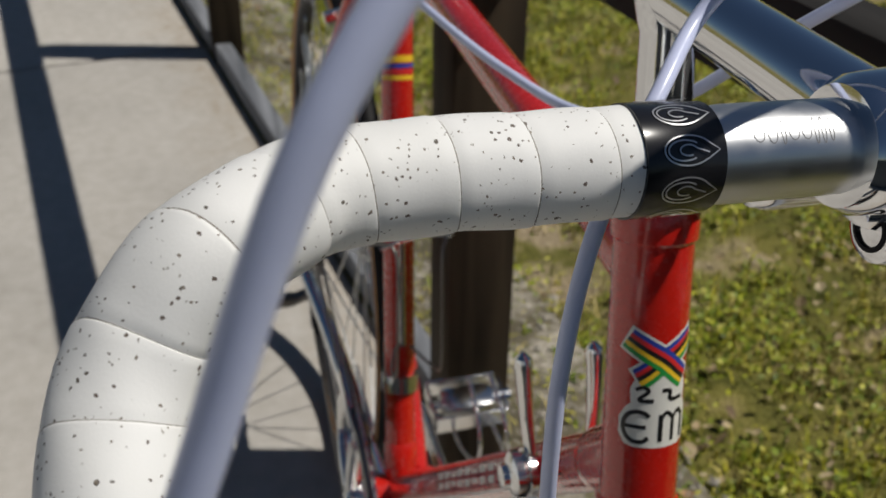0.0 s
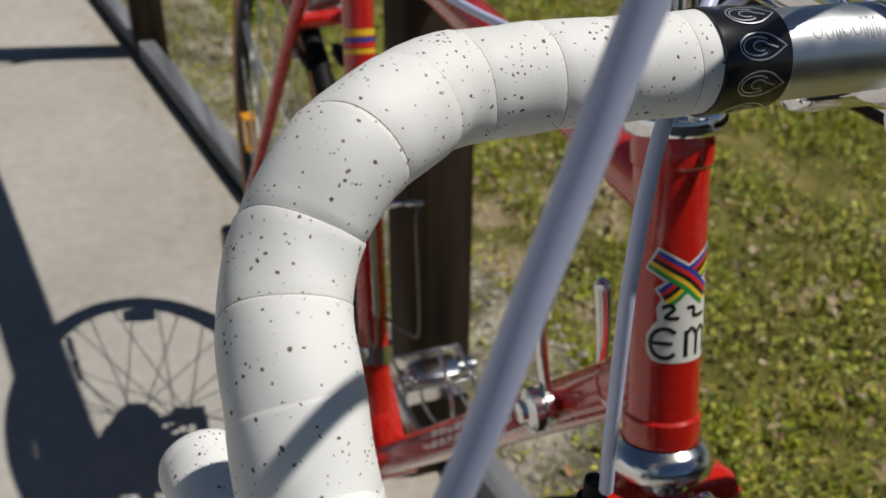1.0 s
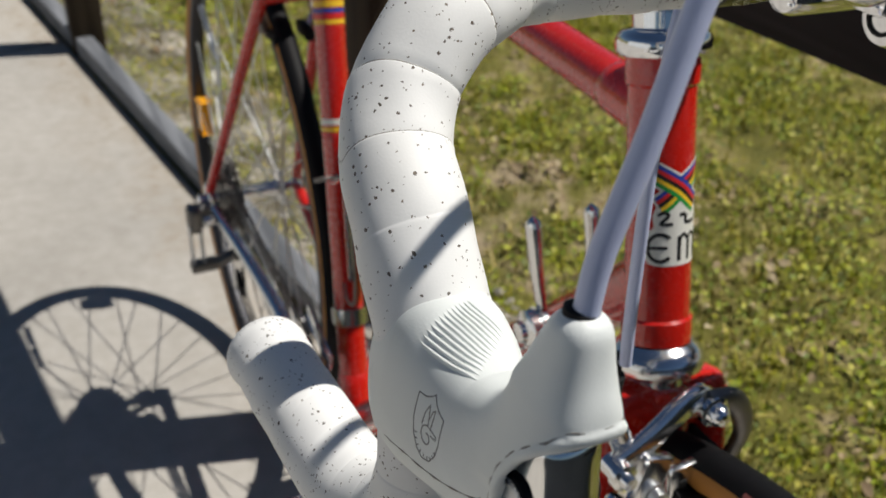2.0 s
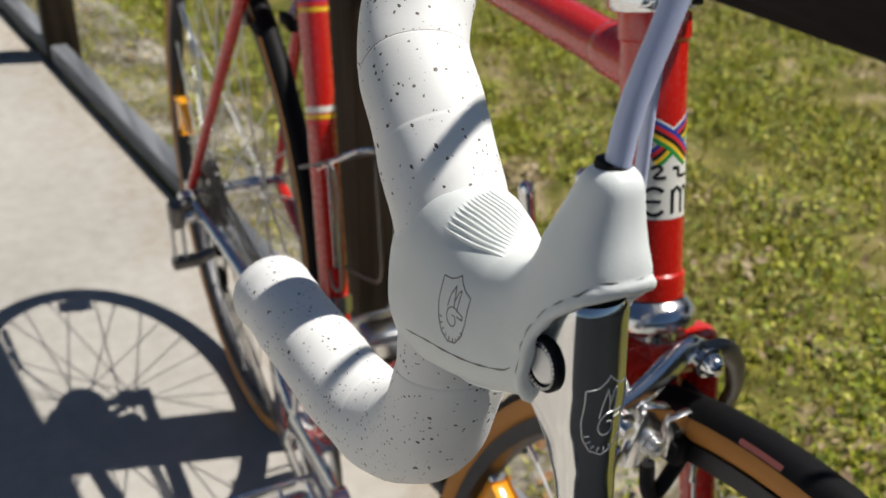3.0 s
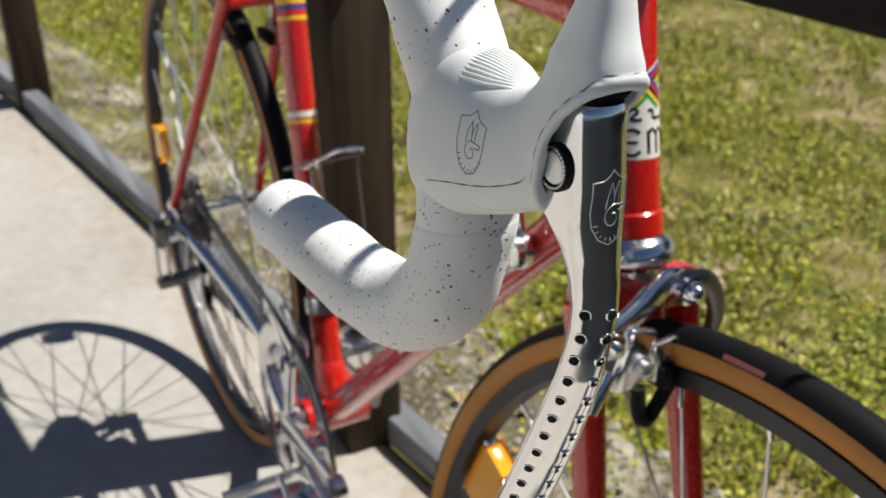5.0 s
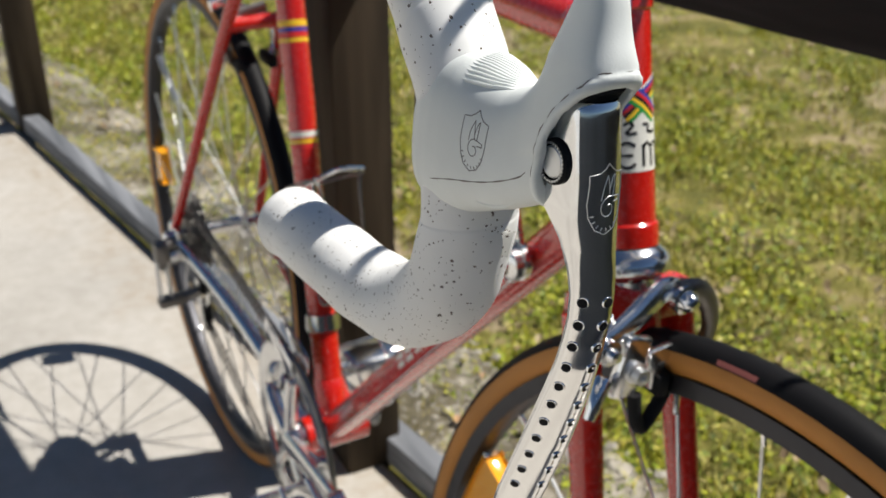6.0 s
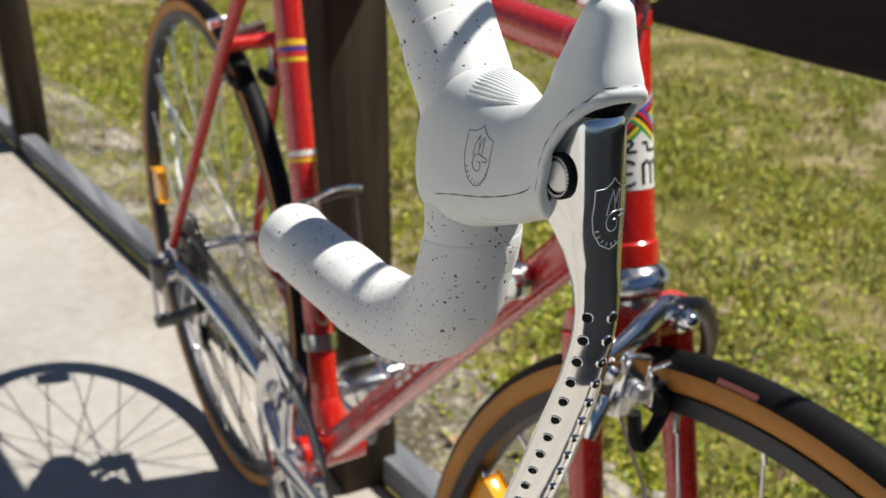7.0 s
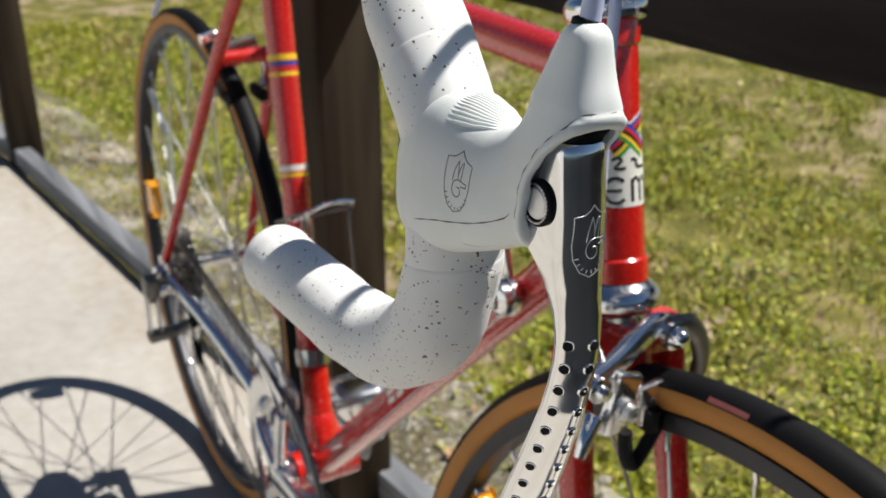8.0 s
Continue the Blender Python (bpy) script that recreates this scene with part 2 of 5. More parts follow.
def block(bm, centre, size, m=None, bevel=0.0):
    made = bmesh.ops.create_cube(bm, size=1.0)["verts"]
    for v in made:
        v.co = Vector((v.co.x * size[0], v.co.y * size[1], v.co.z * size[2]))
        if m is not None:
            v.co = m @ v.co
        v.co += Vector(centre)
    if bevel:
        edges = list({e for v in made for e in v.link_edges})
        bmesh.ops.bevel(bm, geom=edges, offset=bevel, segments=2, affect="EDGES", profile=0.5)
    return bm


def ring(bm, centre, profile, seg=120, axis="y"):
    """A wheel-like ring about the y axis; profile is a closed loop of (radius, y)."""
    c = Vector(centre)
    loops = []
    for k in range(seg):
        a = k / seg * math.tau
        loops.append([bm.verts.new(c + Vector((r * math.cos(a), y, r * math.sin(a)))) for r, y in profile])
    n = len(profile)
    for i in range(seg):
        q, s = loops[i], loops[(i + 1) % seg]
        for k in range(n):
            bm.faces.new((q[k], q[(k + 1) % n], s[(k + 1) % n], s[k]))
    return bm


def B():
    return bmesh.new()


# ---- the ground ----
# The path's edge runs along this line; EDGE(x) is its y, AL the way along it, OUT the way to the lawn.
SLOPE = 0.139


def edge(x, off=0.0):
    return 0.184 + SLOPE * x + off


AL = Vector((1, SLOPE, 0)).normalized()
OUT = Vector((-SLOPE, 1, 0)).normalized()
TURN = Matrix.Rotation(math.atan(SLOPE), 3, "Z")


def sheet(name, u0, u1, v0, v1, z0, z1, material, nu=1, bevel=0.0):
    """A slab along the edge line: u along it, v across it (negative: the path)."""
    o = Vector((0, edge(0), 0))
    bm = B()
    c = o + AL * ((u0 + u1) / 2) + OUT * ((v0 + v1) / 2) + Vector((0, 0, (z0 + z1) / 2))
    block(bm, c, (u1 - u0, v1 - v0, z1 - z0), TURN, bevel)
    return part(name, bm, material)


bm = B()
bmesh.ops.create_grid(bm, x_segments=1, y_segments=1, size=400)
for v in bm.verts:
    v.co.z = -0.035
ground = tagged(part("ground", bm, SOIL, smooth=False), "dry patchy lawn soil with thatch and bare sand", "ground", kind="structure")

JU = -2.03
# beyond about 2.2 m the slabs are unseen, widened to bounce more light
pavement = tagged(sheet("pavement", JU + 0.008, 1.78, -7.4, 0.0, -0.10, 0.0, CONCRETE, bevel=0.006), "pale sunlit broom-finished concrete path slab", "pavement", kind="structure")
pavement_b = tagged(sheet("pavement", -6.0, JU - 0.008, -7.4, 0.0, -0.10, 0.0, CONCRETE, bevel=0.006), "pale sunlit broom-finished concrete path slab", "pavement", kind="structure")
joint = tagged(sheet("pavement_joint", JU - 0.008, JU + 0.008, -7.4, 0.0, -0.10, -0.012, JOINT), "dark expansion joint between the concrete slabs", "joint", kind="structure")
apron = tagged(sheet("apron", -6.0, 1.82, 0.05, 0.30, -0.10, -0.012, APRON, bevel=0.008), "worn old concrete strip beside the lawn", "pavement", kind="structure")

# unseen wall, added so that the lever blade has something dark to mirror
bm = B()
block(bm, (1.56, 0.4, 0.44), (0.12, 5.4, 0.96), None, 0.0)
tagged(part("mirrored_wall", bm, MIRRORED_DARK, smooth=False), "unseen low dark wall added to be mirrored in the lever", "wall", kind="structure")

# unseen pale wall, added to throw sunlight back onto the hood's flank
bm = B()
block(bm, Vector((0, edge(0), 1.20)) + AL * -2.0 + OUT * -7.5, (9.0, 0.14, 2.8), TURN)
tagged(part("bounce_wall", bm, BOUNCE_PALE, smooth=False), "unseen pale wall added to bounce light onto the hood", "wall", kind="structure")

# ---- the railing ----
railing = tagged(new("railing"), "dark brown stained wooden railing along the path", "railing")
for x, y in ((-0.2715, 0.140), (-1.944, -0.040)):
    bm = B()
    block(bm, (x, y, 0.385), (0.087, 0.080, 0.79), None, 0.004)
    part("post", bm, WOOD, railing, "dark brown wooden post")
bm = B()
block(bm, Vector((0, edge(0), 0.782)) + AL * -0.99 + OUT * 0.012, (5.6, 0.045, 0.074), TURN, 0.004)
part("rail", bm, WOODLONG, railing, "dark brown wooden top rail")
bm = B()
block(bm, Vector((0, edge(0), 0.020)) + AL * -0.99 + OUT * 0.027, (5.6, 0.042, 0.046), TURN, 0.004)
part("kick_board", bm, BOARD, railing, "weathered grey low board on the path's edge")

# ---- the bicycle ----
bike = tagged(new("bicycle"), "red steel vintage road bicycle with white taped drop bars", "bicycle")
BB = Vector((0.004, -0.010, 0.268))
REAR = Vector((-0.406, -0.002, 0.335))
HT0, HT1 = Vector((0.4610, -0.0032, 0.6882)), Vector((0.4229, 0.0067, 0.8296))
HEAD = (HT1 - HT0).normalized()
SEAT = Vector((-0.152, 0.0255, 0.790))


def head(z):
    return HT0 + HEAD * ((z - HT0.z) / HEAD.z)


def seat(z):
    return BB.lerp(SEAT, (z - BB.z) / (SEAT.z - BB.z))


# The bar's own axes: ahead, left, up from the stem's clamp; the wheel's: ahead, left, up along the head tube from the hub.
def axes(ahead, left, up, at):
    return Matrix.Translation(at) @ Matrix((ahead, left, up)).transposed().to_4x4()


FM = axes((0.9984, 0.0559, 0.0), (-0.0557, 0.9961, -0.0678), (-0.0038, 0.0677, 0.9977), (0.5366, 0.0191, 0.8996))
WM = axes((0.9641, 0.0757, 0.2546), (-0.0557, 0.9948, -0.0849), (-0.2597, 0.0676, 0.9633), (0.6166, -0.0246, 0.335)) @ Matrix.Translation((-0.0585, 0, 0)) @ Matrix.Rotation(radians(-1.6), 4, "Z") @ Matrix.Translation((0.0585, 0, 0))
FI = FM.inverted()


def frame_tube(name, a, b, r, material=RED, label=""):
    bm = B()
    rod(bm, a, b, r, r, 28)
    return part(name, bm, material, bike, label)


bm = B()
L = (head(0.8205) - head(0.684)).length
turned(bm, head(0.684), HEAD, [(0, 0.0176), (0.006, 0.0181), (0.012, 0.0179), (0.0135, 0.0166), (L - 0.0135, 0.0166), (L - 0.012, 0.0179), (L - 0.004, 0.0181), (L, 0.0176)], 56)
head_tube = part("head_tube", bm, RED, bike, "glossy red head tube")
top_tube = frame_tube("top_tube", head(0.793), seat(0.778), 0.0131)
down_tube = frame_tube("down_tube", head(0.714), BB, 0.0148)
seat_tube = frame_tube("seat_tube", BB, seat(0.80), 0.0146)
frame_tube("seat_post", seat(0.80), seat(0.90), 0.0132, SATIN, "satin alloy seat post")
bm = B()
rod(bm, BB + Vector((0, -0.034, 0)), BB + Vector((0, 0.034, 0)), 0.0198, None, 28)
part("bottom_bracket_shell", bm, RED, bike)
for t, a, b, r in ((0.0, head(0.793), seat(0.778), 0.0147), (0.0, head(0.714), BB, 0.0164)):
    d = (b - a).normalized()
    bm = B()
    turned(bm, a, d, [(0.0, r), (0.034, r), (0.040, r * 0.99), (0.042, r * 0.9)], 28)
    part("lug", bm, RED, bike)
for z in (0.300, 0.770):
    bm = B()
    turned(bm, seat(z), seat(z + 0.1) - seat(z), [(-0.022, 0.0146), (-0.02, 0.0160), (0.02, 0.0160), (0.022, 0.0146)], 28)
    part("lug", bm, RED, bike)
for s in (-1, 1):
    y0 = REAR.y
    bm = B()
    sweep(bm, spline([SEAT + Vector((0.0, s * 0.014, -0.004)), (-0.222, y0 + 0.018 + s * 0.031, 0.665), (REAR.x + 0.006, y0 + s * 0.058, 0.350)], 0.02), lambda t: 0.0083 - 0.002 * t, 14)
    part("seat_stay", bm, RED, bike)
    bm = B()
    sweep(bm, spline([(-0.012, BB.y + s * 0.021, 0.272), (-0.2, s * 0.040, 0.305), (REAR.x + 0.014, y0 + s * 0.058, 0.333)], 0.02), lambda t: 0.0118 - 0.004 * t, 16)
    part("chain_stay", bm, CHROME if s < 0 else RED, bike, "chromed chain stay" if s < 0 else "")
    bm = B()
    block(bm, (REAR.x + 0.006, y0 + s * 0.060, 0.337), (0.042, 0.005, 0.030), None, 0.002)
    part("dropout", bm, CHROME, bike, "chromed rear dropout")
bm = B()
rod(bm, (-0.227, -0.018, 0.653), (-0.227, 0.044, 0.653), 0.0085, None, 16)
part("brake_bridge", bm, RED, bike)

# headset
bm = B()
turned(bm, head(0.8205), HEAD, [(0, 0.0184), (0.0012, 0.0215), (0.0035, 0.0228), (0.008, 0.0230), (0.0105, 0.0222), (0.0128, 0.0198), (0.0136, 0.0160), (0.0140, 0.0150), (0.0215, 0.0150), (0.0220, 0.0162), (0.0275, 0.0162), (0.0282, 0.0125)], 44)
part("headset_top", bm, CHROME, bike, "polished alloy headset cup and locknut")
bm = B()
turned(bm, head(0.659), HEAD, [(0, 0.0150), (0.006, 0.0155), (0.0090, 0.0200), (0.0115, 0.0242), (0.0150, 0.0250), (0.0195, 0.0244), (0.0230, 0.0210), (0.0253, 0.0183)], 44)
part("headset_bottom", bm, ALLOY, bike, "polished alloy lower headset cup")

# fork, built in the wheel's axes: the steerer stands 55 mm behind the hub
FB = -0.0585
bm = B()
zc = (head(0.645) - WM.translation).dot(HEAD)
turned(bm, (FB, 0, zc - 0.012), (0, 0, 1), [(0, 0.014), (0.002, 0.0180), (0.024, 0.0184), (0.028, 0.0168)], 28)
block(bm, (FB, 0, zc + 0.007), (0.031, 0.078, 0.026), None, 0.009)
part("fork_crown", bm, RED, bike, "red lugged fork crown", m=WM)
for s in (-1, 1):
    bm = B()
    sweep(bm, spline([(FB, s * 0.034, zc + 0.006), (FB + 0.001, s * 0.036, zc - 0.10), (FB + 0.004, s * 0.041, 0.12), (FB + 0.022, s * 0.047, 0.045), (0.0, s * 0.049, 0.004)], 0.01), lambda t: 0.0128 - 0.006 * t, 20, 0.8)
    part("fork_blade", bm, RED, bike, m=WM)


def wheel(name, m, phase):
    rim = B()
    ring(rim, (0, 0, 0), [(0.3135, -0.0098), (0.3135, 0.0098), (0.308, 0.0105), (0.3030, 0.0096), (0.3008, 0.005), (0.3000, 0), (0.3008, -0.005), (0.3030, -0.0096), (0.308, -0.0105)])
    rim = part(name, rim, RIMGREY, bike, "dark grey rim with thin steel spokes", m=m)
    tr, r0 = 0.0122, 0.3225
    tread, wall = B(), B()
    ring(tread, (0, 0, 0), [(r0 + tr * math.cos(a), tr * math.sin(a)) for a in np.radians(np.linspace(-66, 66, 13))] + [(r0 + 0.003, 0.006), (r0 + 0.003, -0.006)], 140)
    part("tyre_tread", tread, TYRE, rim, "black slick tyre tread", m=m)
    ring(wall, (0, 0, 0), [(r0 + (tr - 0.0005) * math.cos(a), (tr - 0.0005) * math.sin(a)) for a in np.radians(list(np.linspace(62, 142, 7)) + list(np.linspace(218, 298, 7)))], 140)
    part("tyre_sidewall", wall, TAN, rim, "tan skin-wall tyre side", m=m)
    hub = B()
    turned(hub, (0, -0.062, 0), (0, 1, 0), [(0, 0.004), (0.004, 0.0075), (0.010, 0.0075), (0.012, 0.005), (0.024, 0.006), (0.025, 0.0225), (0.029, 0.0225), (0.032, 0.011), (0.062, 0.0085), (0.092, 0.011), (0.095, 0.0225), (0.099, 0.0225), (0.1, 0.006), (0.112, 0.005), (0.114, 0.0075), (0.122, 0.0075), (0.124, 0.004)], 28)
    part("hub", hub, ALLOY, rim, "polished alloy hub", m=m)
    for k in range(32):
        s = 1 if k % 2 else -1
        a = (k + phase) / 32 * math.tau
        q = a + (0.9 if (k // 2) % 2 else -0.9)
        bm = B()
        rod(bm, (0.0195 * math.cos(q), s * 0.034, 0.0195 * math.sin(q)), (0.3005 * math.cos(a), s * 0.002, 0.3005 * math.sin(a)), 0.0011, None, 6)
        part("spoke", bm, SATIN, rim, m=m)
        bm = B()
        rod(bm, (0.301 * math.cos(a), s * 0.002, 0.301 * math.sin(a)), (0.289 * math.cos(a), s * 0.0038, 0.289 * math.sin(a)), 0.0019, 0.0016, 8)
        part("spoke_nipple", bm, ALLOY, rim, m=m)
    return rim


FADED = principled("faded_label", (0.34, 0.10, 0.085), 0.6)
front_wheel = wheel("front_wheel", WM, 0.3)
RM = Matrix.Translation(REAR) @ Matrix.Rotation(-0.022, 4, "X")
rear_wheel = wheel("rear_wheel", RM, 0.0)


def reflector(rim, m, deg):
    a = radians(deg)
    p, t = Vector((0.280 * math.cos(a), 0, 0.280 * math.sin(a))), Vector((-math.sin(a), 0, math.cos(a)))
    bm = B()
    rot = Matrix((t, Vector((0, 1, 0)), Vector((math.cos(a), 0, math.sin(a))))).transposed()
    block(bm, p, (0.05, 0.015, 0.026), rot, 0.003)
    part("wheel_reflector", bm, AMBER, rim, "amber wheel reflector", m=m)


bm = B()
lab = [[bm.verts.new(((0.3225 + 0.0125 * math.cos(b)) * math.cos(a), 0.0125 * math.sin(b), (0.3225 + 0.0125 * math.cos(b)) * math.sin(a))) for b in np.radians((-63, -56, -49))] for a in np.radians(np.linspace(81.5, 86.2, 12))]
for q, r in zip(lab, lab[1:]):
    for k in range(2):
        bm.faces.new((q[k], r[k], r[k + 1], q[k + 1]))
part("tyre_label", bm, FADED, front_wheel, "faded pinkish tyre label", m=WM)
reflector(front_wheel, WM, 143)
reflector(rear_wheel, RM, 182)
bm = B()
rod(bm, (-0.226, -0.002, 0.178), (-0.172, -0.006, 0.161), 0.0044, 0.0044, 10)
rod(bm, (-0.168, -0.006, 0.160), (-0.112, -0.011, 0.142), 0.0044, 0.0030, 10)
rod(bm, (-0.112, -0.011, 0.142), (-0.018, -0.030, 0.010), 0.0014, 0.0012, 8)
part("bright_rods", bm, SATIN, rear_wheel, "bright silvery rods across the spokes", m=RM)

# ---- handlebar ----
HB = -0.2172


def bar_line(s):
    pts = [(0, 0, 0), (0, 0.06, 0), (0, 0.12, 0), (0.0005, 0.1453, 0), (0.0042, 0.1659, 0), (0.0128, 0.1795, -0.0006), (0.0192, 0.1890, -0.0022), (0.0232, 0.1980, -0.0072), (0.0280, 0.2080, -0.0190), (0.0392, 0.2150, -0.0325),
           (0.0560, 0.2175, -0.0465), (0.0706, 0.2174, -0.0675), (0.0760, 0.2172, -0.0920), (0.0748, 0.2172, -0.1140), (0.0660, 0.2172, -0.1350), (0.0430, 0.2172, -0.1518), (0.0135, 0.2172, -0.1576), (-0.0195, 0.2172, -0.1585), (-0.0560, 0.2172, -0.1592)]
    return spline([(x, y * s, z) for x, y, z in pts], 0.002)


def wrapped(bm, line, r0, pitch, hand):
    """Tape wound round a line, each turn lapping the last; the lap is a small step."""
    n = len(line)
    fr = frames(line, (0, 0, 1))
    total = 0.002 * (n - 1)
    seg = 44
    lap = [(0.0, r0 - 0.0002), (0.010, r0 + 0.0001), (0.04, r0 + 0.00026), (0.2, r0 + 0.00028), (0.4, r0 + 0.0002), (0.6, r0 + 0.0001), (0.8, r0), (0.97, r0 - 0.00005), (0.988, r0 - 0.0002)]
    xyz = np.array([list(p) for p in line])
    at = np.arange(n) * (total / (n - 1))
    table = np.hstack([xyz, np.array([list(f[1]) for f in fr]), np.array([list(f[2]) for f in fr])])
    turns = int(total / pitch) + 2
    rows = [(i, f, r, j) for i in range(-1, turns) for j, (f, r) in enumerate(lap)]
    grid = []
    for i, f, r, j in rows:
        row = []
        wob, skew = math.sin(i * 2.3) * 0.0010, math.sin(i * 1.31 + 0.6) * 0.0012
        nxt_wob, nxt_skew = math.sin((i + 1) * 2.3) * 0.0010, math.sin((i + 1) * 1.31 + 0.6) * 0.0012
        wob, skew = wob + (nxt_wob - wob) * f, skew + (nxt_skew - skew) * f
        for k in range(seg + 1):
            u = k / seg
            th = hand * u * math.tau
            g = u + 0.72 * math.sin(math.tau * u) / math.tau
            s = pitch * (i + f + g) + (wob + skew * math.cos(math.tau * u)) * math.sin(math.pi * u) ** 2
            s = min(max(s, 0.0), total)
            q = [np.interp(s, at, table[:, c]) for c in range(9)]
            rr = r0 + (r - r0) * (1.0 if s < 0.15 else 0.45 if s < 0.25 else 0.16) + 0.0010 * min(max((s - 0.125) / 0.045, 0.0), 1.0) + 0.00028 * math.sin(s * 210 + 3 * th) * math.sin(th * 2 + s * 37)
            c, d = math.cos(th + 2.2) * rr, math.sin(th + 2.2) * rr
            row.append(bm.verts.new((q[0] + q[3] * c + q[6] * d, q[1] + q[4] * c + q[7] * d, q[2] + q[5] * c + q[8] * d)))
        grid.append(row)
    for i in range(len(grid) - 1):
        for k in range(seg):
            a, b = grid[i], grid[i + 1]
            f = bm.faces.new((a[k], a[k + 1], b[k + 1], b[k]) if hand > 0 else (a[k], b[k], b[k + 1], a[k + 1]))
            # faces in the lap groove get the painted seam shade
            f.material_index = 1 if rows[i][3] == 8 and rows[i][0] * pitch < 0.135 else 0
    bmesh.ops.remove_doubles(bm, verts=bm.verts, dist=0.00002)
    return bm


bm = B()
line = [Vector((0, y, 0)) for y in np.linspace(-0.090, 0.090, 40)]
sweep(bm, line, lambda t: 0.0133 if 0.16 < t < 0.84 else 0.0129, 44, 1, (1, 0, 0))
handlebar = part("handlebar", bm, SATIN, bike, "satin alloy handlebar centre with engraved marks", m=FM)
for s in (-1, 1):
    line = bar_line(s)
    bm = B()
    wrapped(bm, line[int(0.086 / 0.002):], 0.0143, 0.0208, -s)
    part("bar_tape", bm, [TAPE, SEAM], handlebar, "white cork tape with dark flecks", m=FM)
    bm = B()
    turned(bm, (0, s * 0.0640, 0), (0, s, 0), [(0, 0.0130), (0.0002, 0.0144), (0.0105, 0.0147), (0.011, 0.0149), (0.0228, 0.01505), (0.023, 0.0139)], 56)
    part("finishing_tape", bm, BLACKTAPE, handlebar, "glossy black finishing tape with silver emblems", m=FM)
    bm = B()
    turned(bm, line[-1] + Vector((0.004, 0, 0)), line[-1] - line[-4], [(0, 0.0150), (0.004, 0.0161), (0.007, 0.0156), (0.0095, 0.0130), (0.0112, 0.0085), (0.0117, 0.0)], 32)
    part("end_plug", bm, TAPE, handlebar, m=FM)


def on_bar(bm, pts, width, r, lift=0.0):
    """A flat band of ink on the bar: points are (along the bar, angle)."""
    prev = None
    n = len(pts)
    for i, (y, a) in enumerate(pts):
        ya, aa = pts[max(i - 1, 0)]
        yb, ab = pts[min(i + 1, n - 1)]
        dy, da = yb - ya, (ab - aa) * r
        l = math.hypot(dy, da) or 1
        ny, na = -da / l * width / 2, dy / l * width / 2 / r
        pair = [bm.verts.new((r * math.sin(a + k * na), y + k * ny, r * math.cos(a + k * na))) for k in (-1, 1)]
        if prev:
            bm.faces.new((prev[0], prev[1], pair[1], pair[0]))
        prev = pair


def arc(cy, ca, ry, ra, a0, a1, n=18):
    return [(cy + ry * math.cos(radians(a0 + (a1 - a0) * k / n)), ca + ra * math.sin(radians(a0 + (a1 - a0) * k / n))) for k in range(n + 1)]


for ca in (0.28, 0.98, 1.68, 2.38, -0.42):
    bm = B()
    cy, r = -0.0755, 0.01522
    on_bar(bm, arc(cy, ca, 0.0066, 0.25, 40, 330, 26) + [(cy + 0.0088, ca + 0.02), (cy + 0.0050, ca + 0.17)], 0.00042, r)
    on_bar(bm, arc(cy - 0.001, ca, 0.0046, 0.17, 50, 320, 20), 0.00042, r)
    on_bar(bm, arc(cy, ca, 0.0024, 0.09, 60, 340, 14) + [(cy + 0.0058, ca + 0.05)], 0.00042, r)
    part("emblem", bm, SILVERINK, handlebar, "silver ring emblem", m=FM)
ENGRAVED = principled("engraving_grey", (0.20, 0.20, 0.21), 0.55)
for y, ry, ra in ((-0.0535, 0.0016, 0.17), (-0.0495, 0.0014, 0.21), (-0.0462, 0.0006, 0.24), (-0.0430, 0.0015, 0.17), (-0.0392, 0.0014, 0.17), (-0.0362, 0.0006, 0.27), (-0.0340, 0.0006, 0.27), (-0.0316, 0.0006, 0.24)):
    bm = B()
    on_bar(bm, arc(y, 0.74, ry, ra, 0, 360, 24), 0.00026, 0.01334)
    part("engraved_mark", bm, ENGRAVED, handlebar, m=FM)
for k in range(13):
    bm = B()
    a = 0.45 + k * 0.075
    on_bar(bm, [(-0.0208, a), (-0.0190 if k % 3 else -0.0182, a + 0.001)], 0.0002, 0.01333)
    part("engraved_mark", bm, STEEL, handlebar, m=FM)

# stem: quill, extension and clamp
bm = B()
q0 = FI @ head(0.840)
q1 = FI @ head(0.900)
up = (q1 - q0).normalized()
turned(bm, q0, up, [(0, 0.0111), (0.048, 0.0111), (0.052, 0.0122), (0.060, 0.0138), (0.070, 0.0140), (0.0735, 0.0125), (0.075, 0.0065), (0.0752, 0.004)], 36)
sweep(bm, spline([q1 + up * 0.002, q1.lerp(Vector((0, 0, 0)), 0.5) + Vector((0, 0, 0.0015)), (-0.012, 0, 0.0005)], 0.008), lambda t: 0.0128 + 0.0014 * t * t * t, 32, 1.0)
turned(bm, (0, -0.0215, 0), (0, 1, 0), [(0, 0.0138), (0.0006, 0.0172), (0.0045, 0.0196), (0.0215, 0.0214), (0.0385, 0.0196), (0.0424, 0.0172), (0.043, 0.0138)], 56)
turned(bm, (0.009, -0.0085, -0.0225), (0, 1, 0), [(0, 0.0075), (0.001, 0.0100), (0.004, 0.0112), (0.022, 0.0112), (0.025, 0.0100), (0.026, 0.0075)], 32)
block(bm, (0.004, 0, -0.014), (0.020, 0.030, 0.018), None, 0.006)
turned(bm, (-0.018, -0.034, -0.019), (0, 1, 0), [(0, 0.004), (0.002, 0.0078), (0.006, 0.0092), (0.062, 0.0092), (0.066, 0.0078), (0.068, 0.004)], 28)
stem = part("stem", bm, CHROME, bike, "chromed quill stem clamping the bar", m=FM)
bm = B()
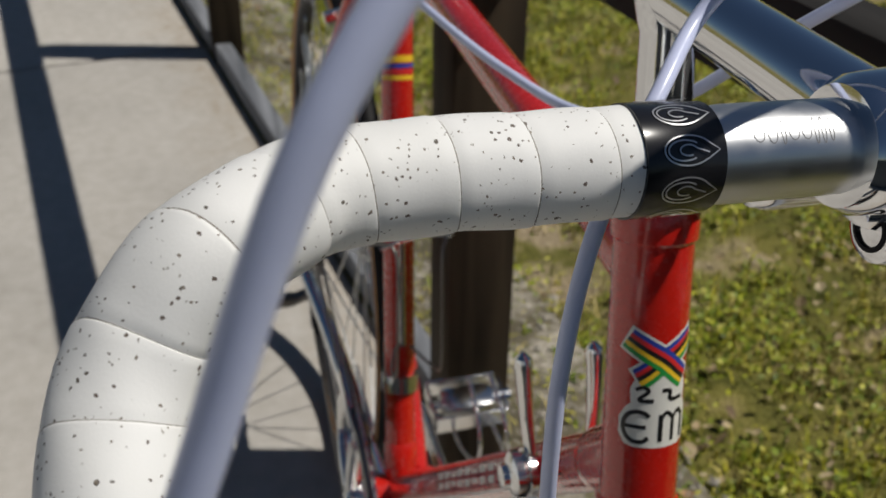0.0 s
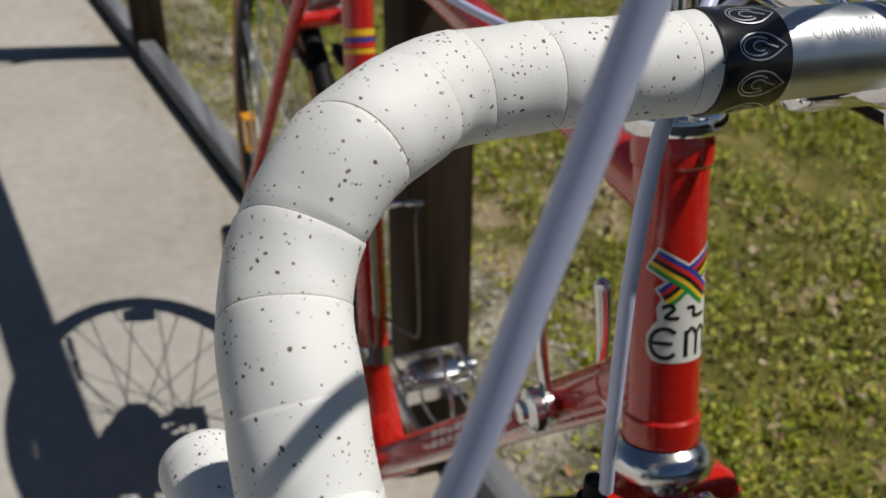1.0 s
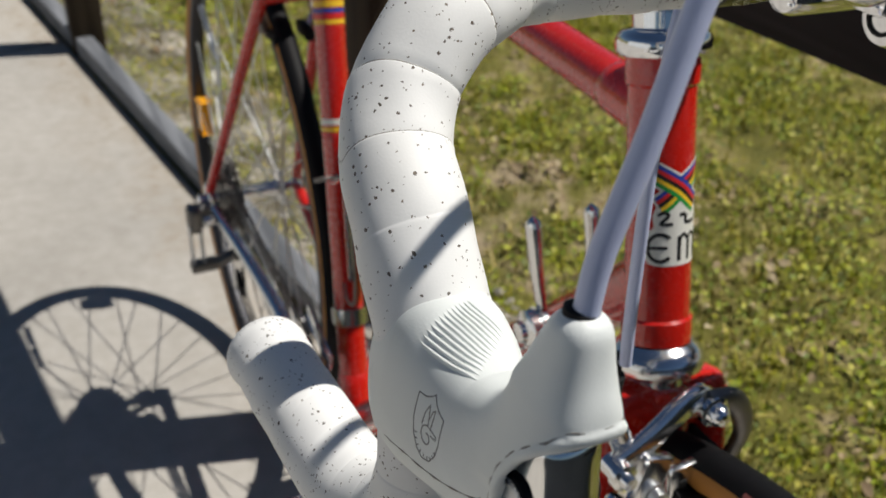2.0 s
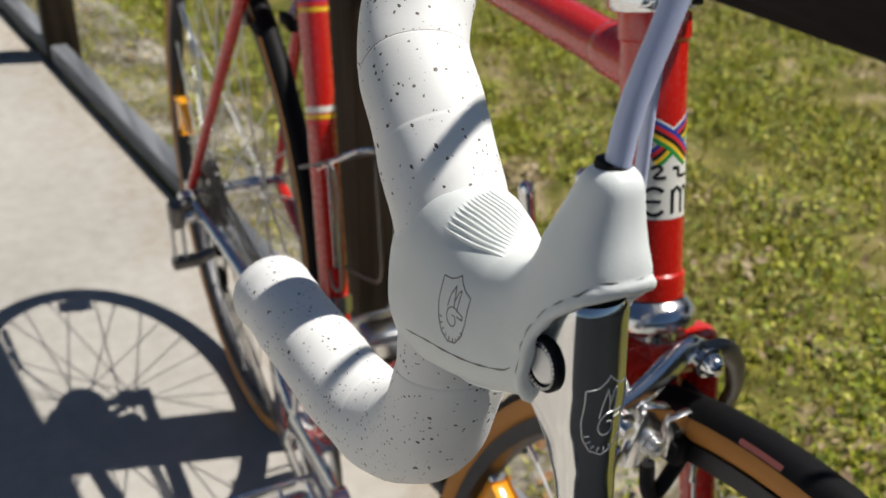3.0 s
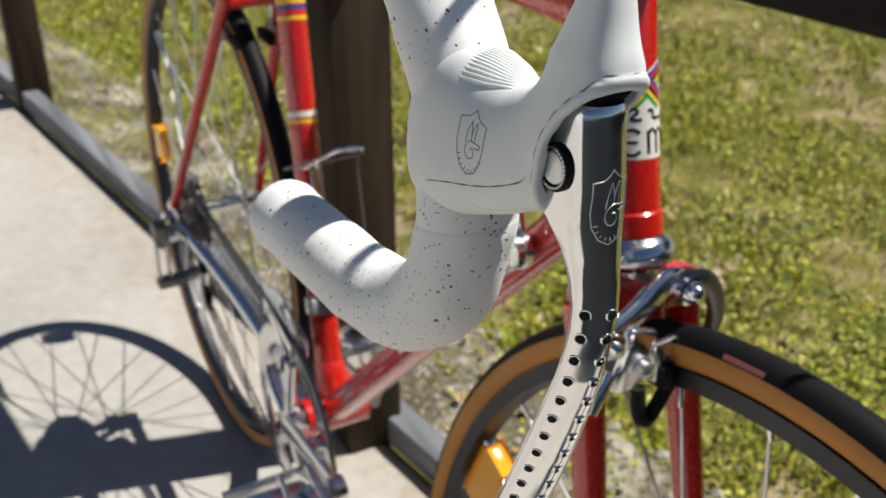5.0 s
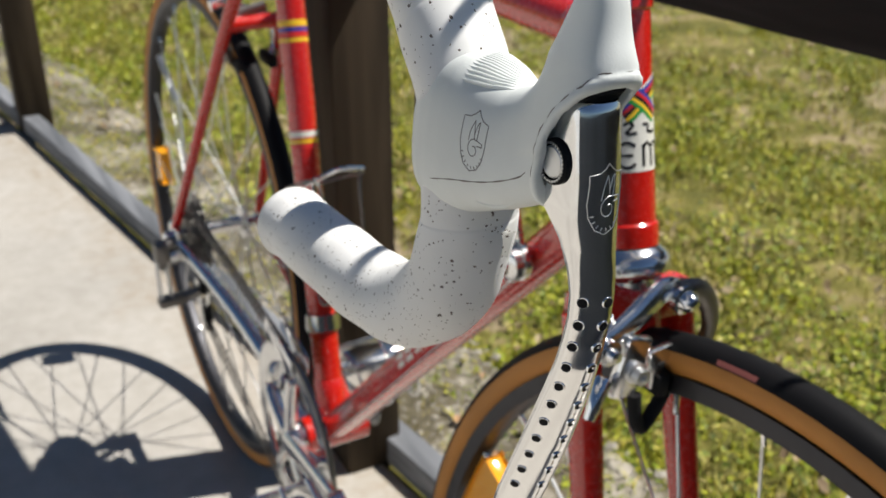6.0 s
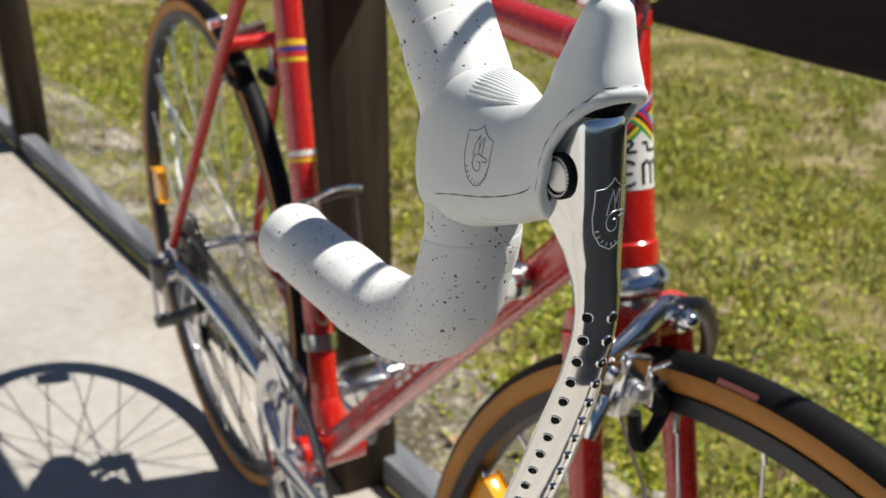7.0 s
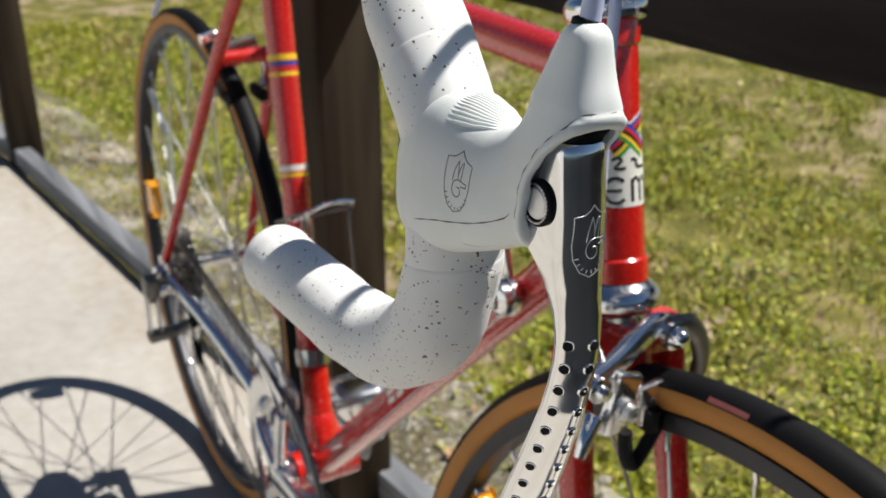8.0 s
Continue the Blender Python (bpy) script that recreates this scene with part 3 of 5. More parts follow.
turned(bm, (0.009, -0.0086, -0.0225), (0, -1, 0), [(-0.001, 0.0068), (0.0004, 0.0068), (0.0006, 0.0055), (-0.0006, 0.0048), (-0.0008, 0.0)], 24)
part("clamp_bolt", bm, BLACK, stem, "recessed dark clamp bolt", m=FM)


# ---- brake levers ----
# The hood is a rubber skin: a body round the bar, a horn round the cable, cut open at the mouth.
# Body sections: ahead, bottom, top, half width, taper, middle (outwards from the bar)
HOODS = np.array([(0.0600, -0.092, -0.070, 0.0070, 0, 0), (0.0610, -0.099, -0.0640, 0.0118, 0, 0), (0.0640, -0.1020, -0.0585, 0.0148, 0, 0), (0.0690, -0.1030, -0.0545, 0.0163, 0.02, 0), (0.076, -0.1022, -0.0518, 0.0168, 0.04, 0.0004),
                  (0.083, -0.1002, -0.0512, 0.0166, 0.06, 0.0010), (0.091, -0.0970, -0.0522, 0.0157, 0.08, 0.0018), (0.099, -0.0935, -0.0540, 0.0143, 0.10, 0.0030), (0.107, -0.0900, -0.0542, 0.0128, 0.10, 0.0042), (0.115, -0.0862, -0.0515, 0.0114, 0.09, 0.0052),
                  (0.124, -0.0815, -0.0470, 0.0106, 0.08, 0.0055), (0.131, -0.0795, -0.0450, 0.0102, 0.08, 0.0055), (0.138, -0.0780, -0.0435, 0.0098, 0.08, 0.0055), (0.1440, -0.0770, -0.0430, 0.0090, 0.08, 0.0055)])
# The mouth's edge from its bottom corner up to the front: height, ahead
MOUTH = np.array([(-0.086, 0.1262), (-0.078, 0.1280), (-0.072, 0.1285), (-0.066, 0.1295), (-0.0595, 0.1314), (-0.053, 0.1352), (-0.0475, 0.1405), (-0.0438, 0.1455), (-0.0415, 0.152), (-0.040, 0.160)])
HORN_X, HORN_O, HORN_TOP = 0.1348, 0.0055, -0.0208


def soft_min(a, b, k):
    h = np.clip(0.5 + 0.5 * (b - a) / k, 0, 1)
    return b + (a - b) * h - k * h * (1 - h)


def past_mouth(x, z):
    m = np.interp(z, MOUTH[:, 0], MOUTH[:, 1])
    g = (np.interp(z + 0.001, MOUTH[:, 0], MOUTH[:, 1]) - np.interp(z - 0.001, MOUTH[:, 0], MOUTH[:, 1])) / 0.002
    return (x - m) / np.sqrt(1 + g * g)


def hood_field(x, o, z, cut=True):
    """Distance from the rubber's skin: x ahead, o outwards from the bar, z up."""
    z0, z1, w, taper, mid = [np.interp(x, HOODS[:, 0], HOODS[:, k]) for k in range(1, 6)]
    c = (z - (z0 + z1) / 2) / ((z1 - z0) / 2)
    q = np.abs((o - mid) / (w * (1 - taper * c))) ** 2.7 + np.abs(c) ** 2.7
    body = (q ** (1 / 2.7) - 1) * np.minimum(w, (z1 - z0) / 2)
    body = -soft_min(-body, -(x - 0.1425), 0.004)
    body = np.maximum(body, 0.0598 - x)
    down = np.clip(HORN_TOP - z, 0, 0.0195)
    r = 0.0049 + 0.32 * down
    back = HORN_X - 0.12 * down
    flat = 1 - 0.22 * np.clip((HORN_TOP - z) / 0.02, 0, 1)
    horn = (np.abs((x - back) / r) ** 2.3 + np.abs((o - HORN_O) / (r * flat)) ** 2.3) ** (1 / 2.3) * r - r
    horn = -soft_min(-horn, -(z - HORN_TOP), 0.0045)
    horn = np.maximum(horn, -0.060 - z)
    skin = soft_min(body, horn, 0.0085)
    if not cut:
        return skin
    m = past_mouth(x, z)
    skin = skin - 0.0006 * np.clip((m + 0.0022) / 0.0006, 0, 1)
    inner = np.maximum(skin + 0.0024, -(m + 0.012))
    return np.maximum(-soft_min(-skin, -m, 0.0012), -inner)


def skin_point(base, way, s, lift=0.0, cut=True):
    """The outermost skin met from base along way (ahead, outwards, up), in the bar's axes."""
    base, way = np.array(base), np.array(way) / np.linalg.norm(way)
    far = np.linspace(0.045, 0.0, 181)
    pts = base + far[:, None] * way
    d = hood_field(pts[:, 0], pts[:, 1], pts[:, 2], cut)
    k = int(np.argmax(d < 0))
    f = far[k] + (far[max(k - 1, 0)] - far[k]) * (d[k] / (d[k] - d[max(k - 1, 0)] - 1e-12)) + lift if k else far[k]
    x, o, z = base + way * f
    return Vector((x, s * (0.2172 + o), z))


def field_mesh(f, lo, hi, h):
    """A net of quads on the zero of a field."""
    ax = [np.arange(a, b, h) for a, b in zip(lo, hi)]
    v = f(ax[0][:, None, None], ax[1][None, :, None], ax[2][None, None, :])
    n = np.array(v.shape) - 1
    total, count = np.zeros((*n, 3)), np.zeros(n)
    corner = list(itertools.product((0, 1), repeat=3))
    part_of = lambda c: v[c[0]:c[0] + n[0], c[1]:c[1] + n[1], c[2]:c[2] + n[2]]
    for a in corner:
        for k in range(3):
            if a[k] == 0:
                b = tuple(1 if j == k else a[j] for j in range(3))
                va, vb = part_of(a), part_of(b)
                hit = (va < 0) != (vb < 0)
                t = np.where(hit, va / np.where(hit, va - vb, 1), 0)
                for j in range(3):
                    total[..., j] += hit * (a[j] + (t if j == k else 0))
                count += hit
    live = count > 0
    ids = -np.ones(n, int)
    ids[live] = np.arange(live.sum())
    where = np.argwhere(live)
    pts = np.array([a[0] for a in ax]) + h * (where + total[live] / count[live][:, None])
    faces = []
    for k in range(3):
        i, j = (k + 1) % 3, (k + 2) % 3
        step = np.eye(3, dtype=int)
        sl = [slice(1, -1)] * 3
        sl[k] = slice(0, -1)
        first = v[tuple(sl)] < 0
        sl[k] = slice(1, None)
        second = v[tuple(sl)] < 0
        off = np.array([1, 1, 1]) - step[k]
        for turned_over, mask in ((False, first & ~second), (True, ~first & second)):
            e = np.argwhere(mask) + off
            quad = [ids[tuple((e - d).T)] for d in (step[i] * 0, step[i], step[i] + step[j], step[j])]
            faces.append(np.stack(quad[::-1] if not turned_over else quad, 1))
    return pts, np.vstack(faces)


HOOD_NET = field_mesh(hood_field, (0.0575, -0.0185, -0.1055), (0.1535, 0.0200, -0.0175), 0.00062)


def channel(rings_bm, rings):
    n = len(rings[0])
    for q, r in zip(rings, rings[1:]):
        for k in range(n):
            rings_bm.faces.new((q[k], q[(k + 1) % n], r[(k + 1) % n], r[k]))
    rings_bm.faces.new(rings[0][::-1])
    rings_bm.faces.new(rings[-1])
    bmesh.ops.recalc_face_normals(rings_bm, faces=rings_bm.faces)


# Lever blade: height, back, front, half width
LEVER = np.array([(-0.0498, 0.1285, 0.1398, 0.0072), (-0.0510, 0.1270, 0.1405, 0.0077), (-0.0530, 0.1258, 0.1409, 0.0078), (-0.060, 0.1240, 0.1420, 0.0078), (-0.068, 0.1225, 0.1434, 0.0078), (-0.0757, 0.1232, 0.1445, 0.0076), (-0.0784, 0.1250, 0.1449, 0.0075), (-0.0826, 0.1300, 0.1453, 0.0072),
                  (-0.0872, 0.1348, 0.1458, 0.0068), (-0.095, 0.1394, 0.1462, 0.0062), (-0.1018, 0.1412, 0.1462, 0.0058), (-0.1084, 0.1410, 0.1458, 0.0056), (-0.1158, 0.1398, 0.1447, 0.0057), (-0.1234, 0.1384, 0.1434, 0.0060), (-0.1319, 0.1360, 0.1412, 0.0064), (-0.1431, 0.1323, 0.1378, 0.0068),
                  (-0.155, 0.1284, 0.1339, 0.0071), (-0.165, 0.1249, 0.1302, 0.0072), (-0.178, 0.1202, 0.1252, 0.0072), (-0.190, 0.1163, 0.1208, 0.0066), (-0.197, 0.1148, 0.1180, 0.0048)])[::-1]
BY = 0.2222
FRONT = [(0.0, 1.0), (0.22, 0.975), (0.43, 0.90), (0.62, 0.77), (0.77, 0.60), (0.88, 0.40), (0.95, 0.16), (0.985, -0.2), (1.0, -1.0)]


def lever_at(z):
    return [float(np.interp(z, LEVER[:, 0], LEVER[:, k])) for k in (1, 2, 3)]


def lever_front(z, b):
    """How far ahead the blade's face lies at height z and b of its half width."""
    xb, xf, w = lever_at(z)
    a = float(np.interp(abs(b), [q for q, _ in FRONT], [q for _, q in FRONT]))
    depth = min(xf - xb, 0.0105)
    return xf - depth / 2 + depth / 2 * a


def twisted(x, b, z, s):
    """A point of the blade, which turns its face outwards below the pivot; b of its half width, outwards."""
    xb, xf, w = lever_at(z)
    a = radians(float(np.interp(z, (-0.112, -0.070), (30, 0))))
    m, o = (xb + xf) / 2, w * b
    return Vector((m + (x - m) * math.cos(a) - o * math.sin(a), s * (BY + (x - m) * math.sin(a) + o * math.cos(a)), z))


def wings(scale=1.0):
    """The shield emblem: its frame and plain inner shapes, as lines."""
    frame_line = [(-0.0058, 0.0058), (-0.0030, 0.0063), (-0.0012, 0.0074), (0, 0.0086), (0.0012, 0.0074), (0.0030, 0.0063), (0.0058, 0.0058), (0.0058, -0.0010), (0.0050, -0.0045), (0.0030, -0.0074), (0, -0.0086), (-0.0030, -0.0074), (-0.0050, -0.0045), (-0.0058, -0.0010), (-0.0058, 0.0058)]
    swirl = [((0.0006 + (0.0030 - 0.0022 * k / 26) * math.cos(math.radians(70 + 400 * k / 26))), -0.0022 + (0.0030 - 0.0022 * k / 26) * math.sin(math.radians(70 + 400 * k / 26))) for k in range(27)]
    feather = [[(-0.0020, -0.0002), (-0.0016, 0.0030), (-0.0004, 0.0058), (0.0002, 0.0034), (0.0006, 0.0008)], [(0.0004, 0.0020), (0.0012, 0.0050), (0.0020, 0.0058), (0.0020, 0.0030), (0.0018, 0.0004)], [(0.0016, 0.0006), (0.0044, 0.0004), (0.0044, -0.0006), (0.0022, -0.0008)]]
    ticks = []
    for k in range(9):
        a = math.radians(196 + 19 * k)
        c, d = math.cos(a), math.sin(a)
        ticks.append([(0.0004 + 0.0042 * c, -0.0028 + 0.0042 * d), (0.0004 + 0.0053 * c, -0.0028 + 0.0050 * d)])
    return [[(u * scale, v * scale) for u, v in line] for line in [frame_line, swirl] + feather + ticks]


def dense_line(points, n=4):
    line = [Vector((*q, 0)) for q in points]
    return [a.lerp(b, k / n) for a, b in zip(line, line[1:]) for k in range(n)] + [line[-1]]


def brake_lever(s):
    pts, quads = HOOD_NET
    me = bpy.data.meshes.new("brake_hood")
    flip = [(float(x), s * (0.2172 + float(o)), float(z)) for x, o, z in pts]
    me.from_pydata(flip, [], (quads if s > 0 else quads[:, ::-1]).tolist())
    me.transform(FM)
    me.materials.append(HOOD)
    me.shade_smooth()
    hood = new("brake_hood", me)
    hood.parent = bike
    hood["label"] = "white rubber brake hood over the lever"

    def flank(x, z, lift=0.0, cut=True):
        return skin_point((x, 0.004, z), (0, 1, 0), s, lift, cut)

    # dark line along the step behind the rolled lip, on both flanks
    bm = B()
    line = []
    for z in np.linspace(-0.0735, -0.0462, 24):
        m = float(np.interp(z, MOUTH[:, 0], MOUTH[:, 1]))
        g = float(np.interp(z + 0.001, MOUTH[:, 0], MOUTH[:, 1]) - np.interp(z - 0.001, MOUTH[:, 0], MOUTH[:, 1])) / 0.002
        k = 0.0024 / math.sqrt(1 + g * g)
        line.append(flank(m - k, z + k * g, -0.0001))
    for a in range(70, -71, -10):
        c, d = math.cos(radians(a)), math.sin(radians(a))
        best = min((skin_point((0.133, HORN_O, z), (c, d, 0), s, -0.0001) for z in np.linspace(-0.046, -0.034, 49)), key=lambda q: abs(float(past_mouth(q.x, q.z)) + 0.0024))
        if best.x > line[-1].x or a < 0:
            line.append(best)
    sweep(bm, spline(line, 0.001), lambda t: 0.00014 + 0.00016 * math.sin(t * 31) ** 2, 6)
    part("lip_crease", bm, HOOD_LINE, hood, m=FM)
    # ribs for the thumb
    for k in range(13):
        t = k / 12
        x0, x1 = 0.0868 - 0.005 * t, 0.1072 - 0.011 * t
        pts = []
        for j in range(11):
            a = radians(47 + 51 * t + 24 * (j / 10) ** 1.6)
            x = x0 + (x1 - x0) * j / 10
            pts.append(skin_point((x, float(np.interp(x, HOODS[:, 0], HOODS[:, 5])), -0.0745), (0, math.cos(a), math.sin(a) * 1.45), s, 0.00012 - 0.0007 * (abs(j - 5) / 5) ** 3))
        bm = B()
        sweep(bm, spline(pts, 0.002), 0.00056, 6)
        part("grip_rib", bm, HOOD, hood, m=FM)
    for shape in wings():
        bm = B()
        sweep(bm, [flank(0.1003 + q.x, -0.0705 + q.y, -0.00004) for q in dense_line(shape)], 0.00018, 6)
        part("moulded_emblem", bm, HOOD_CREASE, hood, "moulded shield emblem", m=FM)
    bm = B()
    sweep(bm, spline([flank(x, z, -0.00005) for x, z in ((0.0790, -0.0888), (0.0850, -0.0868), (0.0920, -0.0846), (0.0986, -0.0828), (0.1070, -0.0802), (0.1147, -0.0772), (0.1215, -0.0738), (0.1240, -0.0715))], 0.001), lambda t: 0.00010 + 0.00016 * math.sin(t * 19) ** 2, 6)
    part("parting_line", bm, HOOD_LINE, hood, m=FM)
    # small fold in the rubber under the hood
    bm = B()
    sweep(bm, spline([skin_point((x, 0.0045, -0.074), (0, c, -1), s, -0.0003) for x, c in ((0.098, 0.80), (0.104, 0.62), (0.110, 0.60), (0.114, 0.72), (0.117, 0.9))], 0.001), lambda t: 0.0002 + 0.0007 * math.sin(math.pi * t), 8)
    part("rubber_fold", bm, HOOD, hood, m=FM)
    # dark body inside the mouth
    bm = B()
    rows = [(0.1185, -0.077, -0.056, 0.0050), (0.1225, -0.076, -0.050, 0.0060), (0.1285, -0.064, -0.0455, 0.0074), (0.1345, -0.0540, -0.0430, 0.0074), (0.1392, -0.0480, -0.0425, 0.0066)]
    rings = [[bm.verts.new((x, s * (BY + w * math.copysign(abs(math.cos(a)) ** 0.6, math.cos(a))), (z0 + z1) / 2 + (z1 - z0) / 2 * math.copysign(abs(math.sin(a)) ** 0.6, math.sin(a)))) for a in [k / 24 * math.tau for k in range(24)]] for x, z0, z1, w in rows]
    channel(bm, rings)
    part("lever_body", bm, BLACK, hood, "dark lever body inside the hood mouth", m=FM)
    # blade: a shallow channel with a rounded face, deep at the pivot and bent back towards its tip
    half = [(a, b) for b, a in FRONT[:-1]]
    bm = B()
    rings = []
    for z in np.linspace(-0.0498, -0.197, 130):
        xb, xf, w = lever_at(z)
        depth = min(xf - xb, 0.0105)
        mid = xf - depth / 2
        outer = [(xb, 1.0), ((xb + mid) / 2, 1.0)] + [(mid + depth / 2 * a, b) for a, b in half[::-1]]
        outer = outer + [(x, -b) for x, b in outer[::-1][1:]]
        inner = [(xb, -0.86), (max(xb, mid - 0.001), -0.84), (xf - 0.0014, -0.45), (xf - 0.0014, 0.45), (max(xb, mid - 0.001), 0.84), (xb, 0.86)]
        rings.append([bm.verts.new(twisted(x, b, z, s)) for x, b in outer + inner])
    channel(bm, rings)
    blade = part("lever_blade", bm, LEVERALLOY, hood, "polished alloy drilled brake lever blade", m=FM)
    for k in range(11):
        z = -0.1018 - 0.0070 * k
        tilt = (lever_front(z + 0.004, 0.68) - lever_front(z - 0.004, 0.68)) / 0.008
        for side in (-1, 1):
            at = twisted(lever_front(z, 0.58), side * 0.58, z, s)
            nrm = Vector((1, s * (0.56 + side * 0.58), -tilt)).normalized()
            # no hole is cut: a black disc paints its shaded inside
            bm = B()
            turned(bm, at - nrm * 0.0015, nrm, [(0, 0.00128), (0.0016, 0.00132), (0.00165, 0.0012), (0.00150, 0.0)], 18)
            hole = part("hole_shade", bm, BLACK, blade, "black disc painting the shade inside a drilled hole", m=FM)
            bm = B()
            turned(bm, at - nrm * 0.0009, nrm, [(0, 0.00165), (0.0009, 0.00170), (0.00112, 0.00155), (0.00108, 0.00132), (0.0006, 0.00128)], 18)
            part("hole_rim", bm, CHROME, hole, m=FM)
    for shape in wings(1.05):
        bm = B()
        line = []
        for q in dense_line(shape):
            z = -0.0735 + q.y
            b = -(q.x * 0.88 + 0.0006) / lever_at(z)[2]
            line.append(twisted(lever_front(z, b), b, z, s))
        sweep(bm, line, 0.00016, 6)
        part("engraved_emblem", bm, SATIN, blade, "engraved shield emblem", m=FM)
    for side in (-1, 1):
        c = Vector((0.1318, s * BY + side * 0.0080, -0.0664))
        bm = B()
        turned(bm, c, (0, side, 0), [(-0.001, 0.0060), (0.0008, 0.0060), (0.0013, 0.0055), (0.0010, 0.0046), (0.0004, 0.0045), (0.0002, 0.0)], 36)
        bush = part("pivot_bush", bm, BLACK, blade, "black ringed pivot bush", m=FM)
        bm = B()
        turned(bm, c, (0, side, 0), [(-0.001, 0.0042), (0.0009, 0.0042), (0.0012, 0.0038), (0.0010, 0.0022), (0.0011, 0.0)], 30)
        part("pivot_pin", bm, SATIN, blade, "dull worn pivot pin head", m=FM)
        if side == s:
            for k in range(30):
                a = k / 30 * math.tau
                bm = B()
                block(bm, c + Vector((0.0050 * math.cos(a), side * 0.0013, 0.0050 * math.sin(a))), (0.00055, 0.0004, 0.00055), None)
                part("knurl", bm, SATIN, bush, m=FM)
    return hood


hood_right = brake_lever(-1)
hood_left = brake_lever(1)

# ---- cables ----
# the near lever's housing loops over to the top tube, the other one down to the front brake
for pts in ([(0.1348, -0.2228, -0.026), (0.1345, -0.2212, -0.010), (0.1340, -0.2150, 0.010), (0.1322, -0.2065, 0.038), (0.1290, -0.1920, 0.078), (0.118, -0.161, 0.113), (0.092, -0.100, 0.148), (0.050, -0.020, 0.158), (0.004, 0.050, 0.128), (-0.040, 0.078, 0.072), (-0.100, 0.040, 0.0), (-0.16, 0.004, -0.062), (-0.28, -0.005, -0.085), (-0.50, -0.014, -0.094), (-0.64, -0.024, -0.100), (-0.72, -0.04, -0.15), (-0.745, -0.05, -0.19)],
            [(0.1348, 0.2228, -0.026), (0.1345, 0.2212, -0.010), (0.1340, 0.2150, 0.010), (0.130, 0.196, 0.055), (0.112, 0.150, 0.110), (0.070, 0.080, 0.136), (0.014, 0.022, 0.118), (-0.030, -0.008, 0.070), (-0.058, -0.030, 0.024), (-0.036, -0.057, 0.0024), (-0.016, -0.081, -0.028), (-0.004, -0.0915, -0.070), (-0.004, -0.0880, -0.130), (-0.006, -0.0835, -0.165)]):
    bm = B()
    sweep(bm, spline(pts, 0.006), 0.00265, 14)
    cable = part("brake_cable", bm, HOUSING, bike, "pale lavender-white brake cable housing", m=FM)
    bm = B()
    turned(bm, Vector(pts[0]) + Vector((-0.001, 0, 0.0045)), (0, 0.1, 1), [(-0.002, 0.0036), (0.0008, 0.0036), (0.0012, 0.0028)], 18)
    part("cable_entry_ring", bm, BLACK, cable, "black ring where the cable enters the hood", m=FM)

# ---- head tube decal: crossed rainbow bands over a white badge ----
HF = (Vector((1, 0, 0)) - HEAD * HEAD.x).normalized()
HL = HEAD.cross(HF)


def on_head(u, v, lift=0.0):
    """A point of the head tube: u along the girth from the front (to the bike's left), v height in metres."""
    r = 0.0166 + lift
    a = u / 0.0166
    return head(0.755) + HEAD * v + (HF * math.cos(a) + HL * math.sin(a)) * r


def decal(name, rows, lift, material, label=""):
    """A sheet between two lines: rows of (v, u left, u right)."""
    bm = B()
    grid = [[bm.verts.new(on_head(a + (b - a) * k / 40, v, lift)) for k in range(41)] for v, a, b in rows]
    for p, q in zip(grid, grid[1:]):
        for k in range(40):
            bm.faces.new((p[k], p[k + 1], q[k + 1], q[k]))
    return part(name, bm, material, head_tube, label)


def stroke(name, pts, width, lift, material):
    bm = B()
    prev = None
    line = [Vector((*p, 0)) for p in pts]
    dense = spline(line, 0.0008)
    for i, p in enumerate(dense):
        d = (dense[min(i + 1, len(dense) - 1)] - dense[max(i - 1, 0)]).normalized()
        n = Vector((-d.y, d.x, 0)) * width / 2
        pair = [bm.verts.new(on_head((p + n * k).x, (p + n * k).y, lift)) for k in np.linspace(-1, 1, 9)]
        if prev:
            for k in range(8):
                bm.faces.new((prev[k], prev[k + 1], pair[k + 1], pair[k]))
        prev = pair
    return part(name, bm, material, head_tube)


decal("decal_badge", [(-0.0315, -0.011, 0.011), (-0.0305, -0.0150, 0.0150), (-0.026, -0.0178, 0.0178), (-0.019, -0.0178, 0.0178), (-0.0140, -0.0150, 0.0150), (-0.0120, -0.0128, 0.0128), (-0.006, -0.0135, 0.0135), (-0.0035, -0.0125, 0.0125), (0.002, -0.0095, 0.0095), (0.006, -0.004, 0.004)], 0.00010, INKWHITE, "white decal with crossed rainbow bands")
for side in (-1, 1):
    stroke("decal_edge", [(side * x, y) for x, y in ((-0.0165, 0.0165), (-0.009, 0.0125), (0.0, 0.0070), (0.007, 0.0010), (0.0112, -0.0022))], 0.0118, 0.00013, INKWHITE)
for side, lift in ((-1, 0.00018), (1, 0.00024)):
    for k, ink in enumerate((INKGREEN, INKYELLOW, INKBLACK, INKRED, INKBLUE)):
        o = (k - 2) * 0.0019
        mid = [(-0.0155, 0.0160), (-0.009, 0.0125), (0.0, 0.0070), (0.007, 0.0010), (0.0105, -0.0016)]
        stroke("decal_band", [(side * (x + o * 0.55), y + o * 0.85) for x, y in mid], 0.00198, lift, ink)
bow = [(-0.0094 + 0.0062 * math.cos(a), -0.0222 + 0.0068 * math.sin(a)) for a in np.linspace(0.75, math.tau - 0.75, 17)]
